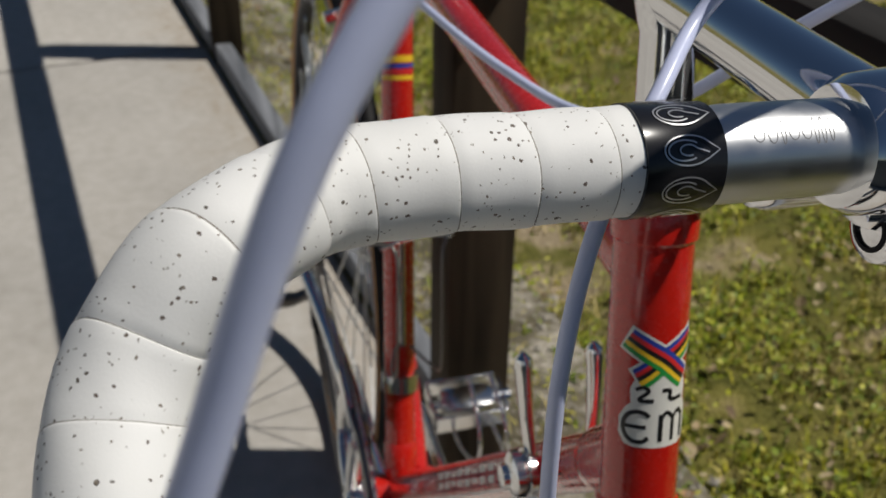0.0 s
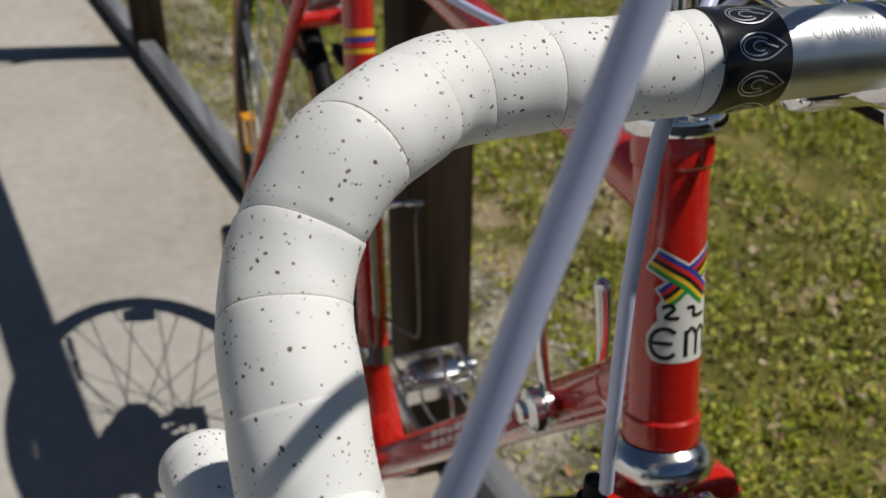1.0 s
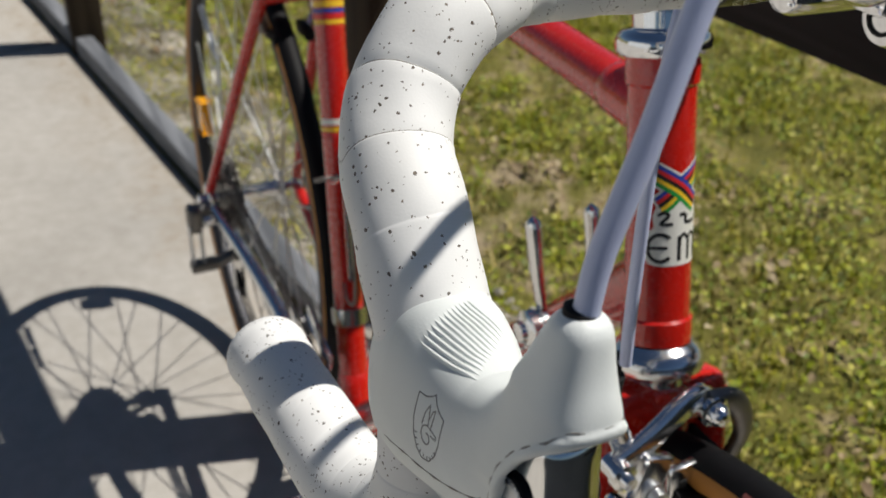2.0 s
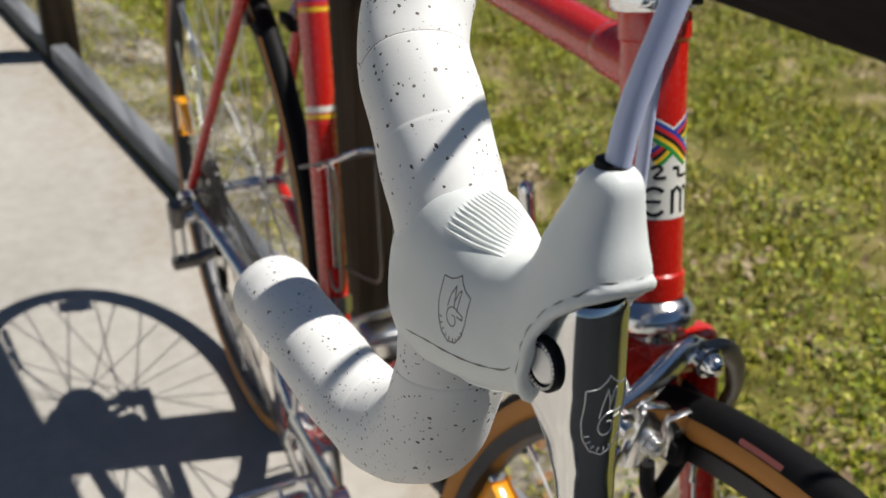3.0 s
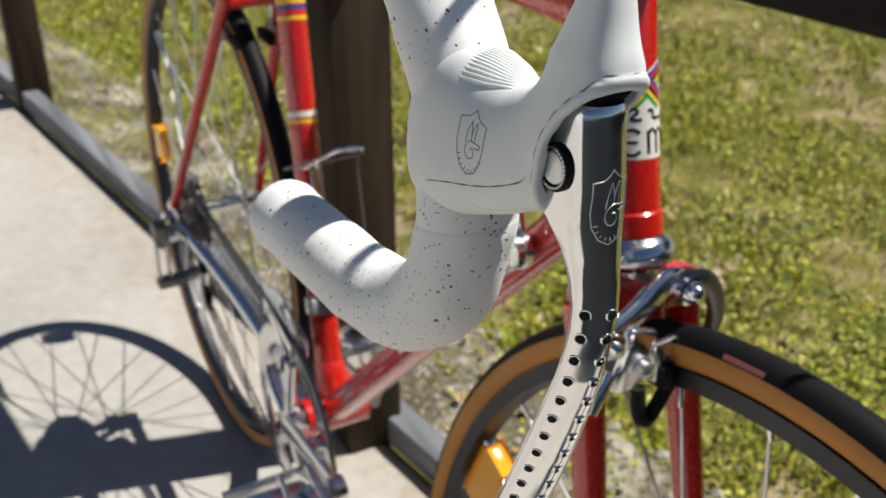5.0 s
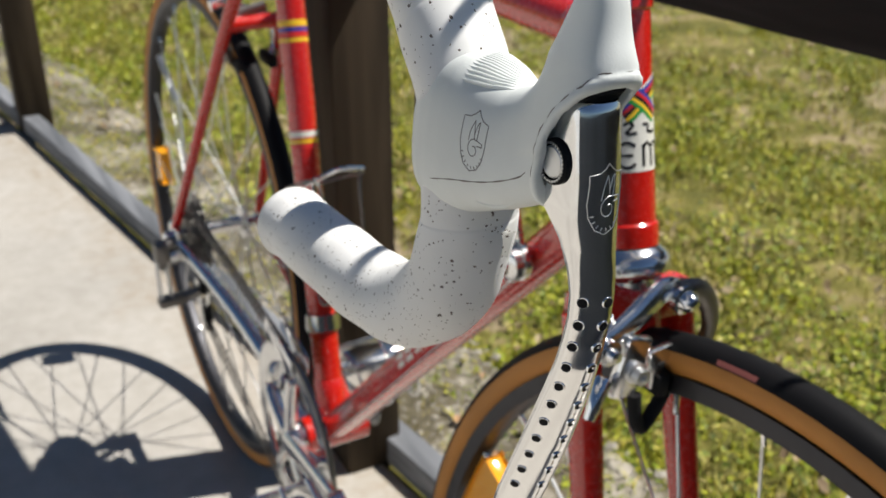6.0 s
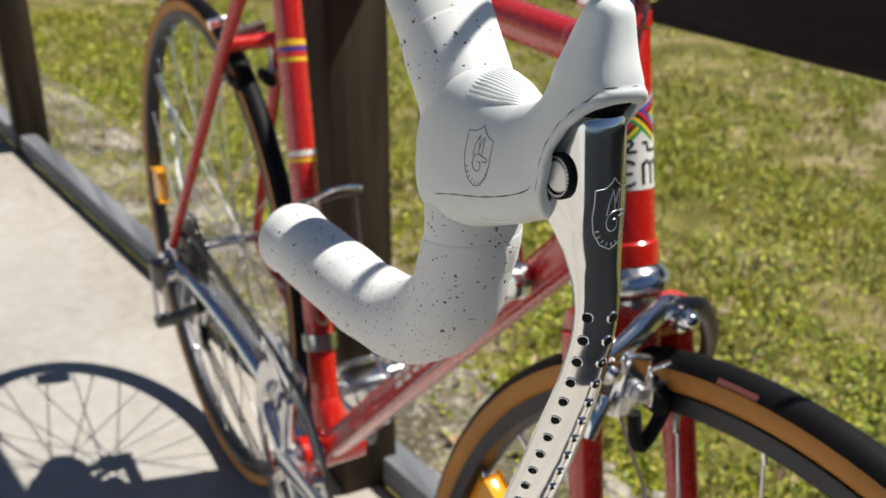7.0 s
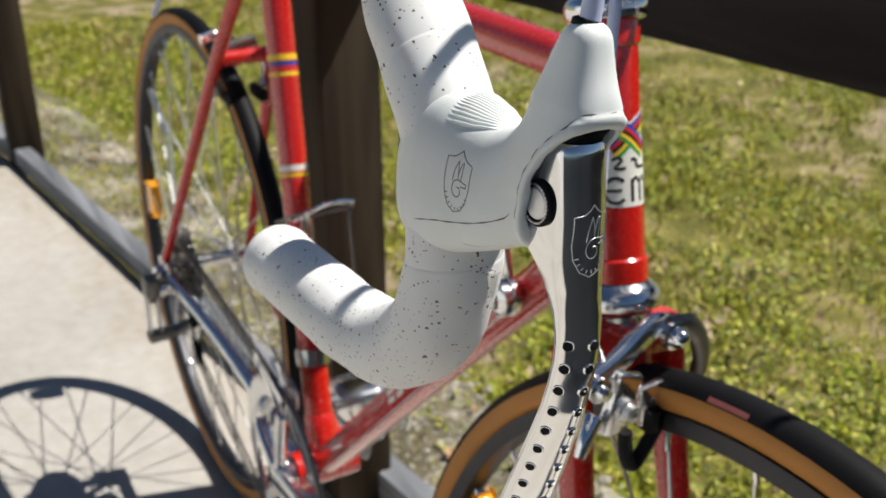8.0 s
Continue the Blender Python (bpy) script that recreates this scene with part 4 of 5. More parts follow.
for pts, w in ((bow, 0.0019), ([(-0.0150, -0.0222), (-0.0060, -0.0222)], 0.0017), ([(0.0002, -0.0288), (0.0002, -0.0165)], 0.0020), ([(0.0060, -0.0288), (0.0060, -0.0170)], 0.0018), ([(0.0120, -0.0288), (0.0120, -0.0175)], 0.0019),
               ([(0.0002, -0.0185), (0.0028, -0.0158), (0.0058, -0.0180), (0.0090, -0.0158), (0.0119, -0.0185)], 0.0017), ([(-0.0110, -0.0058), (-0.0080, -0.0045), (-0.0058, -0.0062), (-0.0095, -0.0102), (-0.0035, -0.0104)], 0.0017), ([(0.0000, -0.0060), (0.0035, -0.0062), (0.0040, -0.0100), (0.0105, -0.0100)], 0.0018)):
    stroke("decal_bar", pts, w, 0.00026, INKBLACK)

# bands on the seat tube
for z, hgt, ink in ((0.658, 0.004, INKYELLOW), (0.663, 0.004, INKRED), (0.668, 0.004, INKBLUE), (0.673, 0.006, INKYELLOW), (0.567, 0.006, INKWHITE), (0.561, 0.004, INKYELLOW), (0.556, 0.004, INKRED)):
    bm = B()
    turned(bm, seat(z), seat(z + 0.1) - seat(z), [(0, 0.0146), (0.0001, 0.01475), (hgt, 0.01475), (hgt + 0.0001, 0.0146)], 28)
    part("decal_band", bm, ink, seat_tube)

# pale lettering panel on the down tube, too blurred to read
dd = (BB - head(0.714)).normalized()
for sgn in (-1, 1):
    side = dd.cross(Vector((0, 1, 0))).normalized()
    for k in range(9):
        a = head(0.714) + dd * (0.185 + k * 0.022)
        bm = B()
        n = Vector((0, sgn, 0.25)).normalized()
        block(bm, a + n * 0.01455, (0.015, 0.0006, 0.012 if k % 3 else 0.009), Matrix((dd, n, dd.cross(n))).transposed())
        part("lettering_bar", bm, INKWHITE, down_tube)

# dark tape edges behind the hood
for pts in ([(0.0598, 0.0118, -0.0640), (0.0606, 0.0122, -0.0700), (0.0618, 0.0127, -0.0760), (0.0632, 0.0133, -0.0800)], [(0.0600, 0.0132, -0.0562), (0.0625, 0.0145, -0.0555), (0.0645, 0.0150, -0.0552)]):
    bm = B()
    sweep(bm, spline([(x, HB - o, z) for x, o, z in pts], 0.001), lambda t: 0.00012 + 0.0002 * math.sin(math.pi * t), 6)
    part("tape_edge", bm, SEAM, handlebar, m=FM)
# loose corner of tape under the hood
bm = B()
rows = []
for j in range(7):
    t = j / 6
    rows.append([bm.verts.new((0.0888 + 0.003 * t + 0.0005 * k, HB - 0.001 + 0.007 * k / 3, -0.1115 + 0.007 * math.sin(t * 1.7) - 0.003 * k / 3 * (1 - t))) for k in range(4)])
for q, p in zip(rows, rows[1:]):
    for k in range(3):
        bm.faces.new((q[k], q[k + 1], p[k + 1], p[k]))
bmesh.ops.solidify(bm, geom=bm.faces[:], thickness=0.0008)
part("loose_tape_end", bm, TAPE, handlebar, "curled loose tape end", m=FM)

# ---- down tube shifters ----
bs = head(0.714) + dd * 0.104
for sgn in (-1, 1):
    c = bs + Vector((0, sgn * 0.014, 0.0))
    bm = B()
    turned(bm, c, (0, sgn, 0), [(0, 0.009), (0.003, 0.0110), (0.004, 0.0124), (0.008, 0.0130), (0.0088, 0.0108), (0.0100, 0.0108), (0.0106, 0.0126), (0.0150, 0.0122), (0.0165, 0.0104), (0.0178, 0.0068), (0.0210, 0.0062), (0.0222, 0.0035)], 32)
    boss = part("shift_lever", bm, ALLOY, bike, "polished alloy down tube shift lever")
    bm = B()
    base = c + Vector((0, sgn * 0.002 - 0.003, 0.006))
    sweep(bm, spline([base, base + Vector((-0.004, sgn * 0.002, 0.022)), base + Vector((-0.010, sgn * 0.003, 0.048)), base + Vector((-0.014, sgn * 0.003, 0.062))], 0.003), lambda t: (0.0036 + 0.0030 * t) * math.sqrt(max(0.02, 1 - (max(0, t - 0.90) / 0.101) ** 2)), 16, 0.75)
    arm = part("lever_arm", bm, ALLOY, boss, "slender alloy shift lever arm")
    for k in range(14):
        for e in (-1, 1):
            t = 0.45 + 0.5 * k / 14
            p = base + Vector((-0.014 * t, sgn * 0.003, 0.062 * t)) + Vector((e * 0.0048, 0, e * 0.001))
            bm = B()
            block(bm, p, (0.0012, 0.0036, 0.0018), None, 0.0003)
            part("knurl", bm, CHROME, boss)
    bm = B()
    sweep(bm, spline([c + Vector((0, sgn * 0.006, -0.009)), c + dd * 0.12 + Vector((0, sgn * 0.003, -0.012)), BB + Vector((0, sgn * 0.012, -0.018))], 0.02), 0.0008, 6)
    part("shift_cable", bm, SATIN, boss)

# ---- front brake, in the bar's axes ----
def arm_piece(name, pts, r, flat, parent, material=ALLOY, label="", m=None):
    bm = B()
    sweep(bm, spline(pts, 0.003), r, 16, flat, (1, 0, 0))
    return part(name, bm, material, parent, label, m=m)


def knob(name, at, axis, prof, parent, material, label="", m=None, seg=20):
    bm = B()
    turned(bm, at, axis, prof, seg)
    return part(name, bm, material, parent, label, m=m)


X = -0.026
brake = arm_piece("brake_caliper", [(X, -0.060, -0.2440), (X - 0.001, -0.050, -0.2405), (X - 0.003, -0.036, -0.2350), (X - 0.006, -0.022, -0.2285), (X - 0.009, -0.008, -0.2260), (X - 0.010, 0.004, -0.2325), (X - 0.010, 0.009, -0.2415)], lambda t: 0.0060 + 0.0022 * math.sin(math.pi * min(1, t * 1.15)), 0.6, bike, ALLOY, "polished side-pull front brake", FM)
arm_piece("cable_arm", [(X - 0.005, -0.052, -0.238), (X - 0.005, -0.060, -0.222), (X - 0.004, -0.066, -0.204), (X, -0.074, -0.188), (X + 0.010, -0.082, -0.178)], lambda t: 0.0062 - 0.0016 * t, 0.6, brake, ALLOY, "polished upper cable arm", FM)
# far arm: its dark reflection is put in as a darker metal
arm_piece("caliper_arm", [(X - 0.006, -0.004, -0.227), (X - 0.005, 0.010, -0.228), (X - 0.005, 0.020, -0.238), (X - 0.006, 0.026, -0.254), (X - 0.008, 0.024, -0.271)], lambda t: 0.0066 - 0.0012 * t, 0.62, brake, STEEL, "far caliper arm, dark reflection put into its colour", FM)
knob("centre_bolt", (X - 0.017, -0.001, -0.2310), (1, 0, 0), [(0, 0.0070), (0.012, 0.0070), (0.0125, 0.0084), (0.0155, 0.0084), (0.016, 0.0062), (0.0200, 0.0056), (0.0225, 0.0035), (0.023, 0.0)], brake, CHROME, "chromed centre bolt", FM, 24)
knob("cable_anchor", (X - 0.004, -0.060, -0.2440), (1, 0, 0), [(0, 0.0058), (0.009, 0.0058), (0.0095, 0.0070), (0.013, 0.0070), (0.0135, 0.004), (0.018, 0.0034), (0.0182, 0)], brake, ALLOY, "cable anchor bolt", FM)
knob("barrel_adjuster", (X + 0.014, -0.0845, -0.180), (0.05, -0.05, 1), [(-0.012, 0.003), (0, 0.003), (0.0005, 0.0058), (0.006, 0.0058), (0.0065, 0.0038), (0.016, 0.0038), (0.0165, 0.0028)], brake, BLACK, "black barrel adjuster", FM)
bm = B()
block(bm, (X + 0.004, -0.0415, -0.2585), (0.007, 0.017, 0.036), Matrix.Rotation(radians(-14), 3, "X"), 0.0022)
plate = part("shoe_plate", bm, ALLOY, brake, "alloy caliper foot with shoe bolt", m=FM)
knob("shoe_nut", (X + 0.006, -0.0405, -0.2600), (1, 0, 0), [(0, 0.0060), (0.004, 0.0060), (0.0045, 0.0048), (0.009, 0.0046), (0.0092, 0.0025), (0.0075, 0.0022), (0.0074, 0)], plate, SATIN, "", FM, 12)
bm = B()
block(bm, (X + 0.006, -0.0215, -0.2620), (0.005, 0.016, 0.024), Matrix.Rotation(radians(8), 3, "X"), 0.0015)
bracket = part("shoe_bracket", bm, ALLOY, brake, "square alloy shoe bracket", m=FM)
bm = B()
block(bm, (X + 0.0087, -0.0225, -0.2610), (0.0008, 0.005, 0.005), Matrix.Rotation(radians(8), 3, "X"), 0.0002)
part("bracket_slot", bm, BLACK, bracket, m=FM)
bm = B()
sweep(bm, spline([(X + 0.006, -0.0365, -0.276), (X + 0.008, -0.0345, -0.292), (X + 0.008, -0.0285, -0.297), (X + 0.007, -0.0160, -0.280), (X + 0.006, -0.0130, -0.274)], 0.003), 0.0040, 12)
part("shoe_holder", bm, BLACK, brake, "black brake shoe holder", m=FM)
for yc in (-0.0215, 0.0150):
    bm = B()
    block(bm, (X - 0.010, yc, -0.272), (0.046, 0.008, 0.013), None, 0.002)
    part("brake_shoe", bm, BLACK, brake, "black rubber brake shoe", m=FM)
knob("quick_release", (X + 0.002, -0.056, -0.262), (0.2, -0.5, -1), [(0, 0.004), (0.002, 0.0052), (0.018, 0.0040), (0.024, 0.0030), (0.0245, 0)], brake, CHROME, "", FM)

# ---- rear brake ----
rb = Vector((-0.238, 0.013, 0.655))
brake_r = arm_piece("rear_brake_caliper", [rb + Vector((-0.012, -0.040, 0.016)), rb + Vector((-0.014, -0.02, 0.018)), rb + Vector((-0.014, 0, 0.006)), rb + Vector((-0.012, 0.026, -0.006)), rb + Vector((-0.012, 0.032, -0.03)), rb + Vector((-0.010, 0.026, -0.046))], 0.0065, 0.7, bike, ALLOY, "polished rear brake caliper")
arm_piece("caliper_arm", [rb + Vector((-0.006, 0.02, 0.012)), rb + Vector((-0.006, -0.01, 0.004)), rb + Vector((-0.006, -0.03, -0.012)), rb + Vector((-0.006, -0.026, -0.046))], 0.006, 0.7, brake_r, STEEL)
for sgn in (-1, 1):
    bm = B()
    block(bm, rb + Vector((-0.002, sgn * 0.018, -0.048)), (0.04, 0.010, 0.013), None, 0.002)
    part("brake_shoe", bm, BLACK, brake_r)

# ---- drivetrain ----
CY = BB.y - 0.044
CR = Vector((BB.x, CY, BB.z))


def toothed(name, c, r, teeth, thick, parent, material, label="", hole=0.8):
    bm = B()
    n = teeth * 4
    outer, inner = [], []
    for k in range(n):
        a = k / n * math.tau
        rr = r + (0.0022 if k % 4 in (1, 2) else -0.0018)
        outer.append((rr * math.cos(a), rr * math.sin(a)))
        inner.append((r * hole * math.cos(a), r * hole * math.sin(a)))
    sets = []
    for y in (-thick / 2, thick / 2):
        sets.append([[bm.verts.new(c + Vector((x, y, z))) for x, z in ringp] for ringp in (outer, inner)])
    (o0, i0), (o1, i1) = sets
    for k in range(n):
        j = (k + 1) % n
        bm.faces.new((o0[k], o0[j], i0[j], i0[k]))
        bm.faces.new((o1[j], o1[k], i1[k], i1[j]))
        bm.faces.new((o0[j], o0[k], o1[k], o1[j]))
        bm.faces.new((i0[k], i0[j], i1[j], i1[k]))
    return part(name, bm, material, parent, label)


crank = knob("crankset", CR + Vector((0, 0.012, 0)), (0, -1, 0), [(0, 0.013), (0.004, 0.017), (0.018, 0.0165), (0.022, 0.0145), (0.024, 0.0105), (0.0245, 0.0)], bike, ALLOY, "polished alloy double crankset")
toothed("chainring", CR, 0.107, 52, 0.003, crank, ALLOY, "polished outer chainring", 0.80)
toothed("chainring", CR + Vector((0, 0.008, 0)), 0.086, 42, 0.003, crank, ALLOY, "polished inner chainring", 0.82)
for k in range(5):
    a = radians(14 + 72 * k)
    d = Vector((math.cos(a), 0, math.sin(a)))
    arm_piece("spider_arm", [CR + d * 0.012 + Vector((0, -0.004, 0)), CR + d * 0.045 + Vector((0, -0.003, 0)), CR + d * 0.074], 0.0075, 0.7, crank, ALLOY)
    knob("chainring_bolt", CR + d * 0.073 + Vector((0, 0.006, 0)), (0, -1, 0), [(0, 0.004), (0.012, 0.005), (0.013, 0.003), (0.0132, 0)], crank, CHROME)
ca = radians(14)
cd = Vector((math.cos(ca), 0, math.sin(ca)))
bm = B()
sweep(bm, spline([CR + Vector((0, -0.008, 0)), CR + cd * 0.06 + Vector((0, -0.012, 0)), CR + cd * 0.17 + Vector((0, -0.020, 0))], 0.006), lambda t: 0.0125 - 0.0035 * t, 20, 0.62)
part("crank_arm", bm, ALLOY, crank, "polished fluted crank arm")
knob("arm_end", CR + cd * 0.17 + Vector((0, -0.028, 0)), (0, 1, 0), [(0, 0.010), (0.001, 0.0125), (0.014, 0.0125), (0.015, 0.010)], crank, ALLOY)
lc = Vector((BB.x, BB.y + 0.044, BB.z))
bm = B()
sweep(bm, spline([lc + Vector((0, 0.004, 0)), lc - cd * 0.06 + Vector((0, 0.008, 0)), lc - cd * 0.17 + Vector((0, 0.018, 0))], 0.006), lambda t: 0.0125 - 0.0035 * t, 20, 0.62)
part("crank_arm", bm, ALLOY, crank, "polished fluted crank arm")


def pedal(c, sgn, tilt):
    """A quill pedal with a wire toe clip."""
    body = B()
    m = Matrix.Translation(c) @ Matrix.Rotation(radians(tilt), 4, "Y")
    rod(body, (0, 0, 0), (0, sgn * 0.085, 0), 0.0075, None, 16)
    for x in (-0.030, 0.030):
        block(body, (x, sgn * 0.045, 0.0), (0.004, 0.085, 0.022), None, 0.001)
    block(body, (0, sgn * 0.004, 0.0), (0.062, 0.004, 0.020), None, 0.001)
    block(body, (0, sgn * 0.088, 0.0), (0.050, 0.004, 0.018), None, 0.001)
    rod(body, (0, sgn * 0.06, 0), (0, sgn * 0.098, 0), 0.011, 0.009, 20)
    block(body, (0, sgn * 0.046, 0), (0.040, 0.066, 0.026), None, 0.010)
    p = part("pedal", body, ALLOY, crank, "polished quill pedal with a wire toe clip", m=m)
    for y0 in (0.022, 0.068):
        bm = B()
        sweep(bm, spline([(0.032, sgn * y0, -0.008), (0.062, sgn * y0, -0.004), (0.098, sgn * (0.045 + (y0 - 0.045) * 0.8), 0.010), (0.108, sgn * (0.045 + (y0 - 0.045) * 0.7), 0.040), (0.085, sgn * (0.045 + (y0 - 0.045) * 0.6), 0.066), (0.040, sgn * (0.045 + (y0 - 0.045) * 0.5), 0.080)], 0.005), 0.0022, 10)
        part("toe_clip", bm, CHROME, p, "chromed wire toe clip", m=m)
    return p


pedal(lc - cd * 0.17 + Vector((0, 0.026, 0)), 1, 6)
pedal(CR + cd * 0.17 + Vector((0, -0.030, 0)), -1, 4)

# freewheel, chain, derailleurs
FW = REAR + Vector((0, -0.036, 0))
for k, r in enumerate((0.030, 0.035, 0.040, 0.046, 0.052)):
    toothed("sprocket", FW + Vector((0, -0.010 + 0.0052 * k, 0)), r, round(r * 500), 0.0022, rear_wheel, STEEL, "", 0.55)
for top in (1, -1):
    a, b = (CR + Vector((-0.008, 0, 0.107)), FW + Vector((0.0, -0.002, 0.042))) if top > 0 else (CR + Vector((-0.008, 0, -0.107)), REAR + Vector((0.02, -0.038, -0.112)))
    n = 62
    bm = B()
    for k in range(n):
        p = a.lerp(b, (k + 0.5) / n)
        d = (b - a).normalized()
        w = 0.0022 if k % 2 else 0.0034
        for e in (-1, 1):
            block(bm, p + Vector((0, e * w, 0)), ((b - a).length / n * 1.25, 0.0010, 0.0075), Matrix((d, Vector((0, 1, 0)), d.cross(Vector((0, 1, 0))))).transposed())
    part("chain", bm, STEEL, bike, "steel roller chain", smooth=False)
bm = B()
sweep(bm, spline([CR + Vector((0.1075 * math.cos(a), 0, 0.1075 * math.sin(a))) for a in np.radians(np.linspace(94, -94, 24))], 0.006), 0.0030, 8, 1.0)
part("chain", bm, STEEL, bike, "steel roller chain")
rd = REAR + Vector((0.012, -0.066, -0.022))
der = knob("rear_derailleur", rd + Vector((0, 0.012, 0)), (0, -1, 0), [(0, 0.010), (0.012, 0.011), (0.020, 0.009), (0.022, 0.005), (0.0222, 0)], bike, ALLOY, "polished rear derailleur")
bm = B()
block(bm, (-0.388, -0.086, 0.321), (0.026, 0.019, 0.036), None, 0.006)
rod(bm, (-0.392, -0.060, 0.334), (-0.390, -0.084, 0.330), 0.0075, 0.0085, 14)
part("upper_knuckle", bm, STEEL, der, "dull grey upper derailleur knuckle")
for y in (-0.0945, -0.0810):
    bm = B()
    block(bm, (-0.384, y, 0.284), (0.018, 0.0032, 0.060), None, 0.001)
    part("parallelogram_plate", bm, SATIN, der)
bm = B()
block(bm, (-0.381, -0.0815, 0.254), (0.020, 0.036, 0.014), None, 0.004)
rod(bm, (-0.380, -0.066, 0.254), (-0.378, -0.046, 0.262), 0.008, 0.008, 14)
part("lower_knuckle", bm, STEEL, der, "dull grey lower derailleur knuckle")
for z in (-0.050, -0.104):
    toothed("jockey_wheel", REAR + Vector((0.030 - 0.1 * (z + 0.05), -0.038, z - 0.01)), 0.017, 11, 0.005, der, BLACK, "", 0.3)
for e in (-0.006, 0.006):
    bm = B()
    rod(bm, REAR + Vector((0.030, -0.038 + e, -0.055)), REAR + Vector((0.0354, -0.038 + e, -0.118)), 0.0105, 0.0105, 16)
    for v in bm.verts:
        v.co.y = REAR.y - 0.038 + e + (v.co.y - (REAR.y - 0.038 + e)) * 0.12
    part("cage_plate", bm, ALLOY, der)
fdo = knob("front_derailleur", seat(0.372), seat(0.9) - seat(0.8), [(0, 0.0150), (0.0005, 0.0178), (0.018, 0.0178), (0.0185, 0.0150)], bike, ALLOY, "alloy front derailleur clamp and cage")
bm = B()
for e in (-0.004, 0.014):
    block(bm, CR + Vector((-0.020, e, 0.104)), (0.075, 0.0016, 0.024), Matrix.Rotation(radians(14), 3, "Y"), 0.0007)
part("derailleur_cage", bm, CHROME, fdo)

# wire bottle cage on the seat tube
cage = knob("bottle_cage", seat(0.44) + Vector((0.012, 0, 0)), seat(0.6) - seat(0.5), [(-0.02, 0.004), (0.09, 0.004)], bike, CHROME, "chromed wire bottle cage")
sa = (seat(0.6) - seat(0.5)).normalized()
sf = Vector((sa.z, 0, -sa.x))
for sgn in (-1, 1):
    o = seat(0.44) + Vector((0.004, 0, 0))
    loop = [o + sa * a + sf * f + Vector((0, sgn * y, 0)) for a, f, y in ((0.085, 0.010, 0.006), (0.088, 0.020, 0.030), (0.092, 0.048, 0.038), (0.098, 0.078, 0.026), (0.085, 0.086, 0.020), (0.030, 0.086, 0.020), (-0.020, 0.080, 0.020), (-0.028, 0.050, 0.018), (-0.022, 0.012, 0.008))]
    bm = B()
    sweep(bm, spline(loop, 0.006), 0.0014, 10)
    part("cage_wire", bm, STEEL, cage)
bm = B()
sweep(bm, spline([o + sa * 0.092 + sf * 0.066 + Vector((0, -0.030, 0)), o + sa * 0.104 + sf * 0.084, o + sa * 0.100 + sf * 0.078 + Vector((0, 0.028, 0))], 0.006), 0.0022, 10, 1.6)
part("cage_tab", bm, CHROME, cage)

# quick release levers and skewer nuts
bm = B()
sweep(bm, spline([REAR + Vector((0, 0.066, 0)), REAR + Vector((0.02, 0.076, 0.03)), REAR + Vector((0.03, 0.078, 0.06))], 0.005), 0.0045, 12, 0.6)
part("quick_release", bm, CHROME, bike, "chromed quick release lever")
knob("skewer_nut", REAR + Vector((0, -0.060, 0)), (0, -1, 0), [(0, 0.007), (0.004, 0.0085), (0.012, 0.0080), (0.015, 0.004), (0.0152, 0)], bike, CHROME)

# ---- the lawn ----
rng = np.random.default_rng(4)
BALD_U = np.append(rng.uniform(-3.4, 2.0, 60), (-0.78, -0.70, -0.88, -1.62, -1.48, -1.75, -0.70, -0.20, -0.66))
BALD_V = np.append(0.25 + 3.6 * rng.uniform(0, 1, 60) ** 1.3, (0.58, 0.66, 0.60, 2.30, 2.16, 2.42, 1.70, 1.06, 0.80))
BALD_R = np.append(rng.uniform(0.03, 0.12, 60), (0.075, 0.07, 0.06, 0.17, 0.13, 0.15, 0.09, 0.06, 0.09))


def thinned(u, v, least):
    """Which plants stand: few of them on the bald patches."""
    cover = np.ones(len(u))
    for a, b, r in zip(BALD_U, BALD_V, BALD_R):
        cover = np.minimum(cover, np.hypot((u - a) / (1.7 * r), (v - b) / r) ** 2 * (0.6 + 0.4 * np.sin(u * 31 + v * 17)))
    return rng.uniform(0, 1, len(u)) < np.maximum(cover, least)


